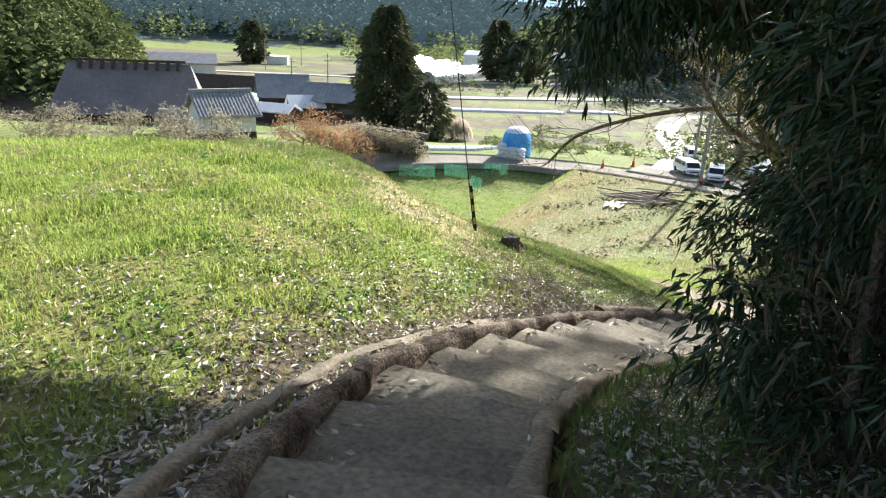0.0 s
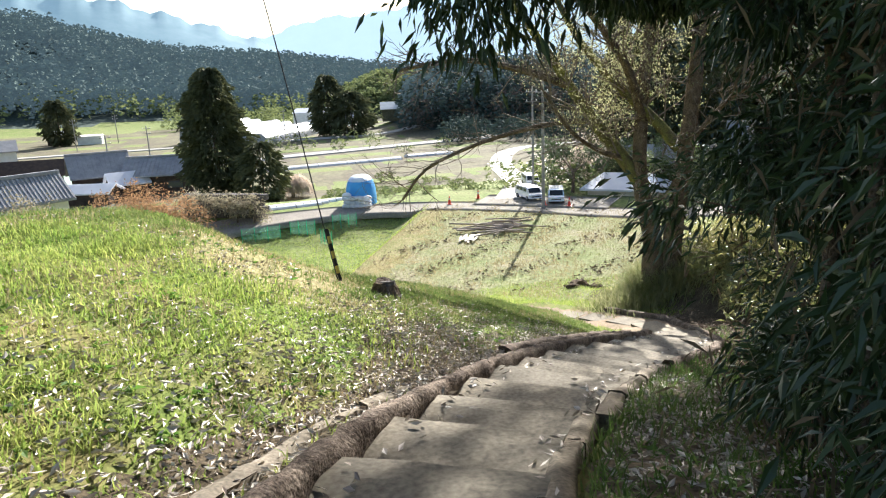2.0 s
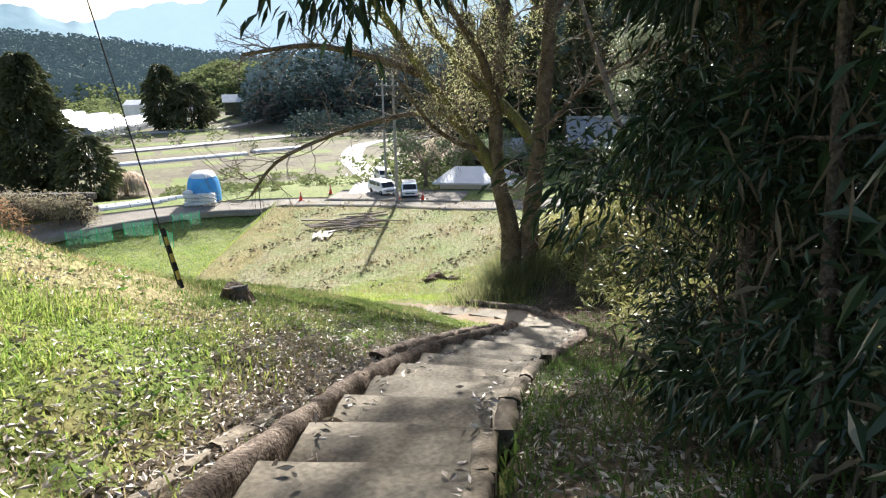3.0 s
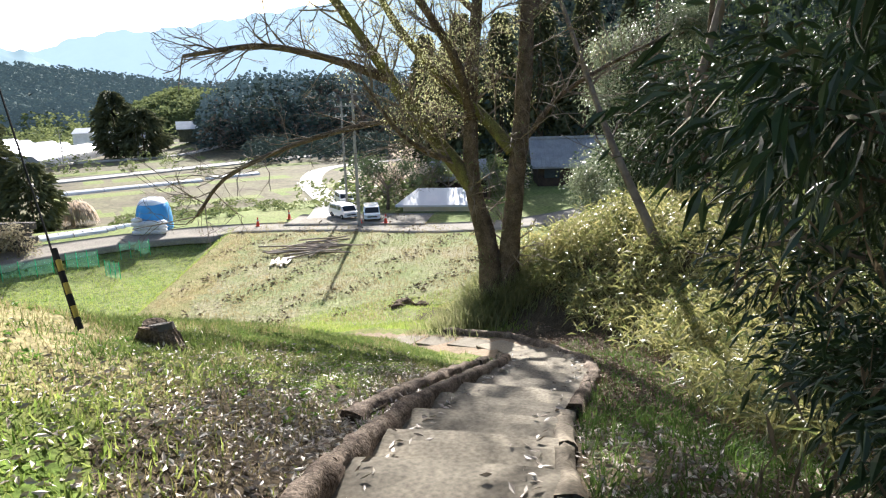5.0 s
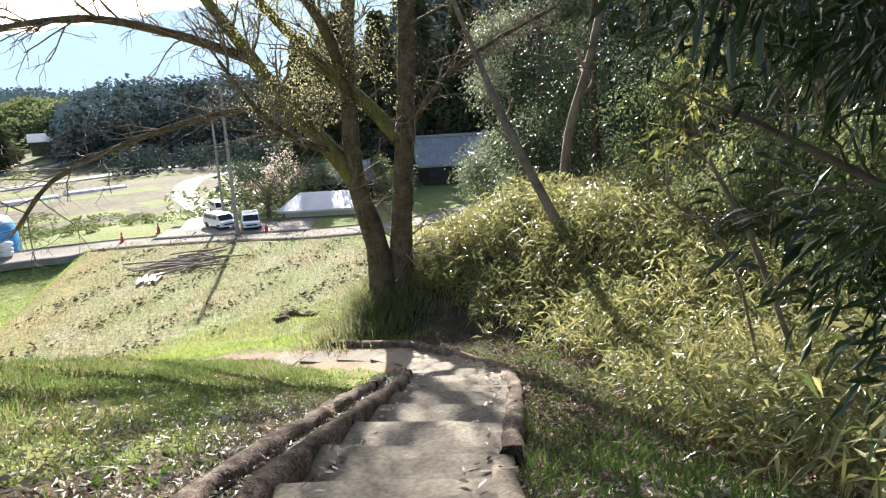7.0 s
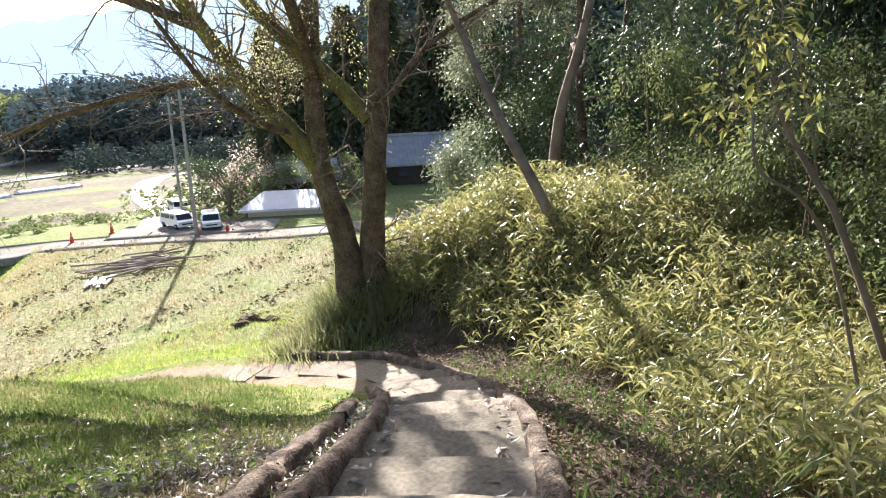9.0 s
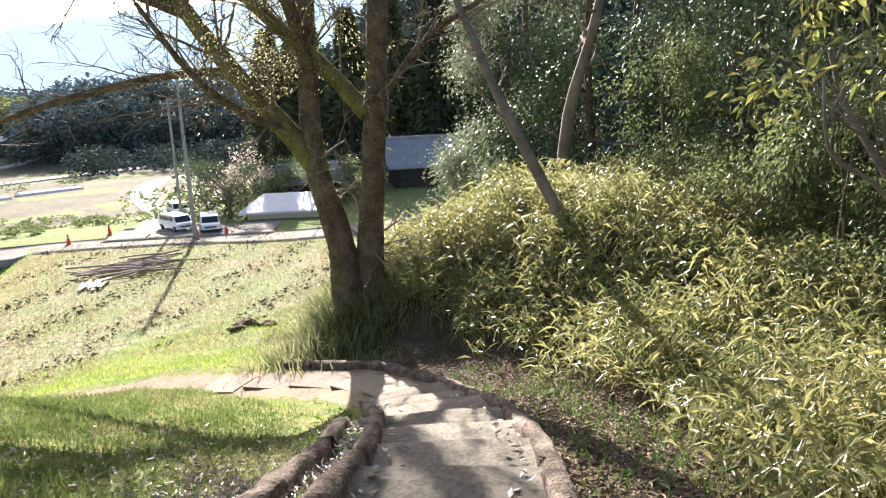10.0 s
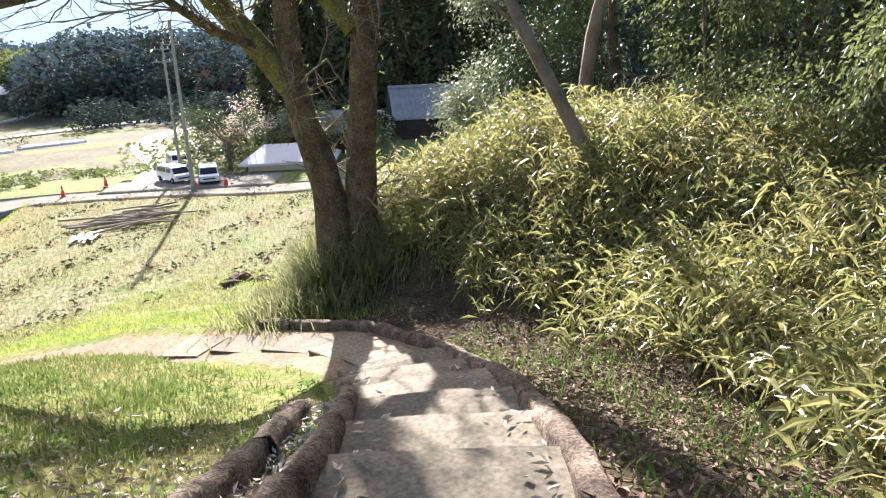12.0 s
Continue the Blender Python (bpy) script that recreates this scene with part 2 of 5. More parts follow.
def valley(x, y):
    """The fields below: a terrace, the green strip beside it, paddies, and the hills that close the valley."""
    z = -10.0 - 4.0 * smooth(64, 96, y)
    edge = 2.8 + (y - 38.6) * 0.465
    z = z - 1.6 * smooth(0.2, -2.2, x - edge) * smooth(62, 54, y)
    r = np.hypot(x, y)
    turn = np.degrees(np.arctan2(x, y))
    hill = np.exp(-((turn + 24) / 22) ** 2) * 56 * smooth(330, 640, r) + 18 * smooth(420, 700, r)
    hill = hill + 46 * smooth(27, 46, turn) * smooth(78, 190, r)
    hill = hill + 30 * smooth(-24, -33, turn) * smooth(120, 210, r)
    hill = hill + 15 * np.exp(-((turn - 20) / 9.0) ** 4) * smooth(185, 260, r) * smooth(440, 350, r)
    hill = hill + 11 * np.exp(-((turn - 8.5) / 3.0) ** 2) * smooth(300, 350, r) * smooth(460, 390, r)
    return z + hill * (0.88 + 0.12 * np.sin(turn * 0.35 + 1) * np.cos(r * 0.011))


def height(x, y):
    x, y = np.asarray(x, float), np.asarray(y, float)
    s, zc, d = along(x, y)
    left = -0.65 - 0.43 * soft(x + 1.4) - 0.12 * soft(y - 8.5, 0.6) * smooth(-2, 0.5, x) - 0.05 * soft(-4 - x)
    left = left + 0.25 * smooth(2.5, -3, y)
    crest = 12.4 + 3.4 * smooth(-0.5, 4.5, x) + 4.5 * smooth(4, 9, x)
    fall = 0.75 - 0.33 * smooth(-0.5, 4, x)
    left = left - fall * soft(y - crest, 0.7)
    bank = -4.55 + 1.1 * np.exp(-((x - 13.5) / 3.4) ** 2 - ((y - 15.2) / 3.6) ** 2) + 0.10 * np.clip(x - 14, 0, 20)
    right = zc + np.clip(-d - 0.9, 0, 9) * 0.22 * smooth(6.5, 3.5, y)
    beyond = np.maximum(smooth(18.7, 20.3, y) * smooth(16, 12.5, x), smooth(16.4, 18.2, y) * smooth(9.7, 8.7, x))
    right = right - 0.29 * soft(-d - 0.9, 0.3) * beyond
    right = right + (bank - right) * smooth(-1.2, -4.2, d) * smooth(6.5, 10, y) * (1 - beyond) - 0.03 * np.clip(-d - 0.8, 0, 2)
    right = right - 0.55 * soft(y - 19.3, 0.8) * (1 - beyond)
    side = np.where(d > 0, left, right)
    hill = zc + (side - zc) * smooth(0.66, 1.8, np.abs(d))
    hill = np.where(np.abs(d) < 0.66, zc, hill)
    v = valley(x, y)
    return np.maximum(hill, v) + 0.35 * np.exp(-np.abs(hill - v) / 0.5)


def swell(x, y, d):
    """Small hummocks of the turf beside the path."""
    return 0.03 * np.sin(x * 3.1 + y * 1.7) * np.sin(y * 2.3 - x) * smooth(0.75, 1.4, np.abs(d)) * (np.hypot(x, y) < 60)


def turf(x, y):
    return height(x, y) + swell(x, y, along(x, y)[2])


# ---- mesh helpers ----
def mesh_of(name, V, F, material, smooth_faces=False):
    V, F = np.asarray(V, np.float32), np.asarray(F, np.int32)
    me = bpy.data.meshes.new(name)
    me.vertices.add(len(V))
    me.vertices.foreach_set("co", V.ravel())
    k = F.shape[1]
    me.loops.add(F.size)
    me.loops.foreach_set("vertex_index", F.ravel())
    me.polygons.add(len(F))
    me.polygons.foreach_set("loop_start", np.arange(0, F.size, k, dtype=np.int32))
    me.polygons.foreach_set("use_smooth", np.full(len(F), smooth_faces))
    for m in material if isinstance(material, (list, tuple)) else [material]:
        me.materials.append(m)
    me.update(calc_edges=True)
    me.validate()
    return me


def put(name, V, F, material, parent=None, label="", smooth_faces=False):
    ob = new(name, mesh_of(name, V, F, material, smooth_faces))
    if parent is not None:
        ob.parent = parent
    if label:
        ob["label"] = label
    return ob


def part(name, bm, material, parent, label="", smooth_faces=False):
    me = bpy.data.meshes.new(name)
    for f in bm.faces:
        f.smooth = smooth_faces
    bm.to_mesh(me)
    bm.free()
    me.materials.append(material)
    ob = new(name, me)
    if parent is not None:
        ob.parent = parent
    if label:
        ob["label"] = label
    return ob


def thing(name, x, y, z, turn=0.0, label="", category="", group="", kind=""):
    ob = new(name)
    ob.matrix_basis = pose(x, y, z, 0, 0, turn)
    return tagged(ob, label, category, group, kind)


def box(bm, cx, cy, cz, sx, sy, sz, bevel=0.0, turn=None):
    m = Matrix.Translation((cx, cy, cz)) @ (turn if turn is not None else Matrix()) @ Matrix.Diagonal((sx, sy, sz, 1))
    made = bmesh.ops.create_cube(bm, size=1, matrix=m)["verts"]
    if bevel:
        es = {e for v in made for e in v.link_edges}
        bmesh.ops.bevel(bm, geom=list(es), offset=bevel, segments=2, affect="EDGES", profile=0.6)
    return bm


def tube(pts, radii, sides=8, wobble=0.0, rng=None):
    """A tapering tube along points; returns vertices and quads."""
    pts = np.asarray(pts, float)
    n = len(pts)
    radii = np.broadcast_to(np.asarray(radii, float), (n,))
    tang = np.gradient(pts, axis=0)
    tang /= np.linalg.norm(tang, axis=1)[:, None] + 1e-9
    ref = np.array([0.31, 0.17, 0.93]) if abs(tang[0][2]) < 0.85 else np.array([0.9, 0.4, 0.1])
    a = np.cross(tang, ref)
    a /= np.linalg.norm(a, axis=1)[:, None] + 1e-9
    b = np.cross(tang, a)
    ang = np.arange(sides) / sides * 2 * np.pi
    r = radii[:, None] * np.ones(sides)
    if wobble and rng is not None:
        r = r * (1 + wobble * rng.normal(size=(n, sides)))
    V = pts[:, None] + r[..., None] * (np.cos(ang)[None, :, None] * a[:, None] + np.sin(ang)[None, :, None] * b[:, None])
    i = np.arange(n - 1)[:, None] * sides
    j = np.arange(sides)[None]
    k = (j + 1) % sides
    F = np.stack([i + j, i + k, i + sides + k, i + sides + j], -1).reshape(-1, 4)
    V = V.reshape(-1, 3)
    caps = np.array([[(n - 1) * sides + q for q in (0, sides // 4, sides // 2, 3 * sides // 4)]])
    return V, np.vstack([F, caps]) if sides >= 4 else F


def curve_pts(pts, n):
    """Points along a smooth curve through the given ones."""
    pts = np.asarray(pts, float)
    m = len(pts)
    ext = np.vstack([2 * pts[0] - pts[1], pts, 2 * pts[-1] - pts[-2]])
    out = []
    for t in np.linspace(0, m - 1 - 1e-6, n):
        i = int(t)
        u = t - i
        p0, p1, p2, p3 = ext[i:i + 4]
        out.append(0.5 * (2 * p1 + (p2 - p0) * u + (2 * p0 - 5 * p1 + 4 * p2 - p3) * u * u + (3 * p1 - p0 - 3 * p2 + p3) * u ** 3))
    return np.array(out)


def join(parts):
    Vs, Fs, n = [], [], 0
    for V, F in parts:
        Vs.append(V)
        Fs.append(np.asarray(F) + n)
        n += len(V)
    return np.vstack(Vs), np.vstack(Fs)


def unit(a):
    return a / (np.linalg.norm(a, axis=-1, keepdims=True) + 1e-9)


def leaves(P, D, L, W, rng, droop=0.25, fold=0.25, bent=False):
    """Folded leaves at P that point along D; the bent ones also curve over their length."""
    P, D = np.asarray(P, float), unit(np.asarray(D, float))
    n = len(P)
    L, W = np.broadcast_to(L, n)[:, None], np.broadcast_to(W, n)[:, None]
    side = unit(np.cross(D, rng.normal(size=(n, 3))))
    up = np.cross(side, D)
    down = np.array([0, 0, -1.0])
    mid = P + D * L * 0.45 + down * L * droop * 0.15
    tip = P + D * L + down * L * droop
    l1, r1 = mid + side * W * 0.5 + up * W * fold, mid - side * W * 0.5 + up * W * fold
    if not bent:
        V = np.stack([P, l1, tip, r1], 1).reshape(-1, 3)
        F = (np.arange(n)[:, None, None] * 4 + np.array([[0, 2, 1], [0, 3, 2]])[None]).reshape(-1, 3)
        return V, F
    V = np.stack([P, l1, mid, r1, tip], 1).reshape(-1, 3)
    o = np.arange(n)[:, None, None] * 5
    F = (o + np.array([[0, 2, 1], [0, 3, 2], [1, 2, 4], [2, 3, 4]])[None]).reshape(-1, 3)
    return V, F


def blades(P, D, L, W, rng, bend=0.4):
    """Grass blades: two joined triangles-and-quad strips that bend over."""
    P, D = np.asarray(P, float), unit(np.asarray(D, float))
    n = len(P)
    L, W = np.broadcast_to(L, n)[:, None], np.broadcast_to(W, n)[:, None]
    side = rng.normal(size=(n, 3))
    side[:, 2] = 0
    side = unit(side)
    lean = unit(np.cross(side, D))
    a, b = P - side * W * 0.5, P + side * W * 0.5
    m = P + D * L * 0.55 + lean * L * bend * 0.25
    c, d = m - side * W * 0.4, m + side * W * 0.4
    t = P + D * L * (1 - bend * 0.3) + lean * L * bend
    V = np.stack([a, b, c, d, t], 1).reshape(-1, 3)
    o = np.arange(n)[:, None, None] * 5
    F = (o + np.array([[0, 1, 3], [0, 3, 2], [2, 3, 4]])[None]).reshape(-1, 3)
    return V, F


def branchy(base, way, length, radius, depth, rng, spread=0.7, lift=0.15, kids=(2, 4), sides=6, shrink=0.68):
    """A limb with its side branches: tubes, and the tips with their directions."""
    tubes, tips = [], []
    way = unit(np.asarray(way, float))
    n = 5
    pts = [np.asarray(base, float)]
    d = way.copy()
    for _ in range(n - 1):
        d = unit(d + rng.normal(size=3) * 0.16 + np.array([0, 0, lift * 0.25]))
        pts.append(pts[-1] + d * length / (n - 1))
    pts = np.array(pts)
    tubes.append(tube(pts, np.linspace(radius, radius * 0.55, n), max(3, sides)))
    if depth == 0:
        tips.append((pts[-1], d))
        tips.append((pts[2], d))
        return tubes, tips
    for _ in range(rng.integers(kids[0], kids[1] + 1)):
        u = rng.uniform(0.35, 1.0)
        i = min(int(u * (n - 1)), n - 2)
        p = pts[i] + (pts[i + 1] - pts[i]) * (u * (n - 1) - i)
        w = unit(d + rng.normal(size=3) * spread + np.array([0, 0, lift]))
        t2, p2 = branchy(p, w, length * shrink * rng.uniform(0.7, 1.15), radius * 0.55, depth - 1, rng, spread, lift, kids, 3, shrink)
        tubes += t2
        tips += p2
    return tubes, tips


# ---- the ground: one sheet to the horizon ----
def graded(lo, a, b, hi, step, growth=1.09):
    mid = list(np.arange(a, b + 1e-6, step))
    up, q, w = [], b, step
    while q < hi:
        w = min(w * growth, 60)
        q += w
        up.append(q)
    dn, q, w = [], a, step
    while q > lo:
        w = min(w * growth, 60)
        q -= w
        dn.append(q)
    return np.array(dn[::-1] + mid + up)


gx, gy = graded(-1500, -7, 15, 1500, 0.16), graded(-40, -1.5, 24, 2200, 0.16, 1.05)
GX, GY = np.meshgrid(gx, gy)
GZ = height(GX, GY)
rg = np.random.default_rng(5)
s_, zc_, d_ = along(GX, GY)
GZ = GZ + swell(GX, GY, d_) + 0.005 * rg.normal(size=GX.shape) * smooth(0.75, 1.4, np.abs(d_)) * (np.hypot(GX, GY) < 60) - 0.22 * (np.abs(d_) < 0.60) * (s_ < 23.2) * (s_ > 1)
nx, ny = len(gx), len(gy)
idx = np.arange(nx * ny).reshape(ny, nx)
GF = np.stack([idx[:-1, :-1], idx[:-1, 1:], idx[1:, 1:], idx[1:, :-1]], -1).reshape(-1, 4)
ground = put("ground", np.stack([GX, GY, GZ], -1).reshape(-1, 3), GF, [M_TURF, M_LITTER, M_FIELD, M_STRAW, M_GREEN, M_PADDY, M_WOODFLOOR, M_DIRT], smooth_faces=True)
tagged(ground, "grassy hillside running down to farm terraces and valley", "ground", kind="structure")
fx, fy, fz = [np.mean([q[:-1, :-1], q[1:, 1:]], 0) for q in (GX, GY, GZ)]
fs, fzc, fd = along(fx, fy)
wob = 0.5 * np.sin(fx * 1.3 + 0.7 * fy) + 0.4 * np.sin(fy * 0.9 - fx * 0.6)
zone = np.zeros(fx.shape, int)
zone[(fd < -0.6) & (fy < 30) & ~((fy > 17.5) & (fx < 10.5))] = 1
zone[(fd > 0.6) & (fd < 1.5 + 0.4 * wob) & (fs < 19)] = 1
edge = 2.8 + (fy - 38.6) * 0.465
far = fz < -9.2
zone[far] = 4
zone[far & (fx > edge) & (fy < 58) & (fx < 26 + wob)] = 2
zone[far & (np.abs(fx - edge - 0.6) < 1.9 + 0.4 * wob) & (fy < 58)] = 3
band = fy - 0.21 * fx
zone[(band > 92) & (fy < 300) & (np.mod(band + 1.5 * wob, 21) < 17)] = 5
r_ = np.hypot(fx, fy)
zone[(valley(fx, fy) > -12.5) & (r_ > 95)] = 6
zone[(fs > 22.6) & (np.abs(fd) < 0.62 + 0.12 * wob) & (fs < 33)] = 7
zone[(np.hypot((fx + 0.1) / 1.0, (fy - 11.0) / 2.6) < 1 + 0.3 * wob) & (fd > 1)] = 3
ground.data.polygons.foreach_set("material_index", zone.ravel().astype(np.int32))


def at(x, y):
    return float(height(x, y))


def middle(s):
    """The point of the path's middle line at way s, and its left side."""
    for a, b in zip(LINE[:-1], LINE[1:]):
        n = float(np.hypot(*(b - a)[:2]))
        if s <= n:
            g = (b - a)[:2] / n
            return a + (b - a) * s / n, np.array([-g[1], g[0]])
        s -= n
    return LINE[-1], np.array([0.0, 1.0])


def turned(s, reach=0.45):
    a, _ = middle(s - reach)
    b, _ = middle(s + reach)
    g = (b - a)[:2]
    g = g / np.hypot(*g)
    return middle(s)[0], np.array([-g[1], g[0]])


# ---- the stairway: each tread a slab of worn concrete ----
STEP, FIRST, LAST = 0.765, 3.23, 23.0
stairs = thing("stairway", 0, 0, 0, label="worn grey concrete steps curving down the hillside", category="stairs", kind="structure")
rs = np.random.default_rng(11)
s = FIRST
while s < LAST:
    z = middle(s + STEP)[0][2] + 0.10
    h, hr = 0.575, 0.46 + 0.115 * float(smooth(11.8, 13.2, s))
    rows = []
    for u in np.linspace(0, 1, 5):
        p, lft = turned(s + u * (STEP + 0.05))
        for v in np.linspace(-1, 1, 7):
            q = p[:2] + lft * v * (h if v > 0 else hr)
            rows.append((q[0], q[1], z + rs.normal() * 0.004 - (0.02 if u == 1 else 0) - 0.012 * (u == 1) * abs(v)))
    V = np.array(rows)
    i = np.arange(4)[:, None] * 7 + np.arange(6)[None]
    F = np.stack([i, i + 1, i + 8, i + 7], -1).reshape(-1, 4)[:, ::-1]
    ring = list(range(0, 7)) + [13, 20, 27] + list(range(34, 27, -1)) + [21, 14, 7]
    low = V[ring].copy()
    low[:, 2] -= 0.42
    n0 = len(V)
    V = np.vstack([V, low])
    m = len(ring)
    F = np.vstack([F, [(ring[q], ring[(q + 1) % m], n0 + (q + 1) % m, n0 + q) for q in range(m)]])
    put("step", V, F, M_STEP, stairs)
    s += STEP


# flat concrete slabs laid on the path beyond the last step
slabs = thing("path_slabs", 0, 0, 0, label="pale uneven concrete slabs on the dirt path", category="path", kind="structure")
for q in range(5):
    sa = 23.4 + q * 0.95
    p, lft = turned(sa)
    bm = bmesh.new()
    box(bm, 0, 0, 0, 0.80 + rs.normal() * 0.05, 0.74 + rs.normal() * 0.10, 0.10, 0.015)
    for v in bm.verts:
        v.co.x += rs.normal() * 0.012
        v.co.y += rs.normal() * 0.02
    ob = part("path_slab", bm, M_STEP, slabs)
    ob.matrix_basis = pose(p[0] + lft[0] * rs.normal() * 0.05, p[1] + lft[1] * rs.normal() * 0.05, at(p[0], p[1]) - 0.026 + rs.normal() * 0.004, rs.normal() * 1.0, rs.normal() * 1.2 + 8.0, math.degrees(math.atan2(-lft[0], lft[1])))


# ---- kerbs: rounded beams laid end to end ----
def kerb(name, offset, width, rise, s0, s1, length, material, label, seed, sag=0.0):
    holder = thing(name, 0, 0, 0, label=label, category="kerb", kind="structure")
    rk = np.random.default_rng(seed)
    s = s0
    while s < s1:
        e = min(s1, s + length * rk.uniform(0.8, 1.2))
        prof = [(-0.5, -0.30), (-0.52, 0.55), (-0.36, 0.9), (0.0, 1.0), (0.36, 0.9), (0.52, 0.55), (0.5, -0.30)]
        n = max(4, int((e - s) / 0.14))
        V = []
        jog, tip = rk.normal() * 0.006, rk.normal() * 0.005
        for q in np.linspace(s, e + 0.012, n):
            p, lft = turned(q)
            for a, b in prof:
                o = offset + jog + a * width + rk.normal() * 0.011
                xy = p[:2] + lft * o
                hh = rise * b if b > 0 else -0.3
                V.append((xy[0], xy[1], p[2] + tip - sag + hh + rk.normal() * 0.008))
        m = len(prof)
        i = np.arange(n - 1)[:, None] * m + np.arange(m - 1)[None]
        F = np.stack([i, i + 1, i + m + 1, i + m], -1).reshape(-1, 4)
        ends = []
        for o in (0, (n - 1) * m):
            ends += [(o, o + 1, o + 5, o + 6), (o + 1, o + 2, o + 4, o + 5)]
        put("kerb_beam", np.array(V), np.vstack([F, ends]), material, holder, smooth_faces=True)
        s = e
    return holder


kerb("kerb_inner", 0.625, 0.14, 0.155, 6.0, 21.9, 3.4, M_KERB, "dark weathered log-like kerb beams beside the steps", 21)
kerb("kerb_outer", 0.99, 0.15, 0.11, 15.2, 21.2, 2.6, M_KERB, "second row of low earthy kerb beams in the grass", 22)
kerb("kerb_upper", 0.96, 0.10, 0.045, 7.6, 12.8, 2.2, M_KERB_R, "half-buried pale kerb stones among fallen leaves", 23)
kerb("kerb_valley_top", -0.50, 0.13, 0.07, 6.0, 12.5, 1.1, M_KERB_R, "pale concrete kerb stones sunk beside the upper steps", 26)
kerb("kerb_valley_side", -0.60, 0.13, 0.07, 12.5, 16.2, 1.1, M_KERB_R, "pale rounded concrete kerb stones along the steps", 24)
kerb("kerb_valley_low", -0.65, 0.15, 0.12, 16.2, 26.5, 1.9, M_KERB, "brown weathered log-like kerb beams curving round the landing", 25)


# ---- roads on the valley terraces ----
def ribbon(name, pts, width, material, label, lift=0.05, n=60):
    p = curve_pts([(x, y, 0) for x, y in pts], n)
    g = unit(np.gradient(p, axis=0))
    side = np.stack([-g[:, 1], g[:, 0], 0 * g[:, 0]], -1)
    cols = []
    for v in np.linspace(-0.5, 0.5, 5):
        q = p + side * v * width
        q[:, 2] = height(q[:, 0], q[:, 1]) + lift
        cols.append(q)
    top = np.stack(cols, 1)
    top[:, :, 2] = np.maximum(top[:, :, 2], top[:, 2:3, 2] - 0.03)
    low = top.copy()
    low[:, :, 2] -= 0.4
    V = np.vstack([top.reshape(-1, 3), low[:, [0, 4]].reshape(-1, 3)])
    i = np.arange(n - 1)[:, None] * 5 + np.arange(4)[None]
    F = np.stack([i, i + 5, i + 6, i + 1], -1).reshape(-1, 4)[:, ::-1]
    b = n * 5
    k = np.arange(n - 1)
    F = np.vstack([F, np.stack([k * 5, k * 5 + 5, b + k * 2 + 2, b + k * 2], -1), np.stack([k * 5 + 4, k * 5 + 9, b + k * 2 + 3, b + k * 2 + 1], -1)])
    ob = put(name, V, F, material, smooth_faces=True)
    return tagged(ob, label, "road", kind="structure")


ribbon("road", [(-40, 52), (-14, 57), (0, 60.2), (8, 60.5), (14, 58.6), (20.5, 54.2), (26, 49.2), (34, 46.8), (46, 49.5), (60, 56)], 4.0, M_DUSTROAD, "pale farm road crossing the terrace")
ribbon("side_road", [(20.5, 59), (23.6, 65.5), (29.5, 80), (34, 97), (36.3, 109), (39, 118.5), (43.2, 129), (48, 137), (56, 142.5), (78, 146), (110, 150)], 4.0, M_ROAD, "pale side road bending away between fields", 0.08)
ribbon("parking_pad", [(17.5, 60), (22.5, 56.5), (27, 53)], 5.5, M_DUSTROAD, "pale concrete parking pad beside the road", 0.07, 12)
ribbon("valley_road", [(-120, 185), (-60, 196), (-20, 200), (30, 205), (70, 215)], 5.0, M_ROAD, "pale valley road between paddies", 0.2, 40)

ribbon("paddy_road", [(-30, 146), (0, 154), (27, 163.5), (45, 169.5), (65, 175), (90, 184)], 7.0, M_ROAD, "wide pale farm road across the paddies", 0.2, 50)

# far mountain ranges behind the valley, distance haze painted on as pale blue and glow
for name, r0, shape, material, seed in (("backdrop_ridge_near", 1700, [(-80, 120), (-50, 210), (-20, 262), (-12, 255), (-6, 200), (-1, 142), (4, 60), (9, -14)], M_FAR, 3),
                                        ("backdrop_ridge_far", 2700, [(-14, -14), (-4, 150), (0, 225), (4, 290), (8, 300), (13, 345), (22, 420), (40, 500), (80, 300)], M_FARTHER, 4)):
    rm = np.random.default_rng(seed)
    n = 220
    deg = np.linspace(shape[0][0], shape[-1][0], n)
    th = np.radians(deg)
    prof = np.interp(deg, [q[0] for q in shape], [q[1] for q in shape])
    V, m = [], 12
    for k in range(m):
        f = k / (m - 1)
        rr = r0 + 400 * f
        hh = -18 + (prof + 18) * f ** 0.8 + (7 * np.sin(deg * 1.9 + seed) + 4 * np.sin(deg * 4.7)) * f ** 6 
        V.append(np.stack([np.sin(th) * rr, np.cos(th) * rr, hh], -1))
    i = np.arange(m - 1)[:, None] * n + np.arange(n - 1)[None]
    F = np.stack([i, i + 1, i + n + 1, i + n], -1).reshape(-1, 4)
    tagged(put(name, np.vstack(V), F, material, smooth_faces=True), "distant wooded mountain range with haze painted on in blue", "mountain", kind="structure")


# ---- trees ----
def leafy(name, tips, count, size, slim, material, parent, rng, spread, droop=0.35, label="", out=0.5, bent=False):
    """A crown of many single leaves round the given tips."""
    P0 = np.array([t[0] for t in tips])
    D0 = np.array([t[1] for t in tips])
    k = rng.integers(0, len(P0), count)
    off = rng.normal(size=(count, 3)) * spread
    P = P0[k] + off
    D = unit(D0[k] * 0.6 + unit(off) * out + rng.normal(size=(count, 3)) * 0.5 + np.array([0, 0, -droop]))
    L = size * rng.uniform(0.6, 1.3, count)
    V, F = leaves(P, D, L, L * slim, rng, bent=bent)
    return put(name, V, F, material, parent, label)


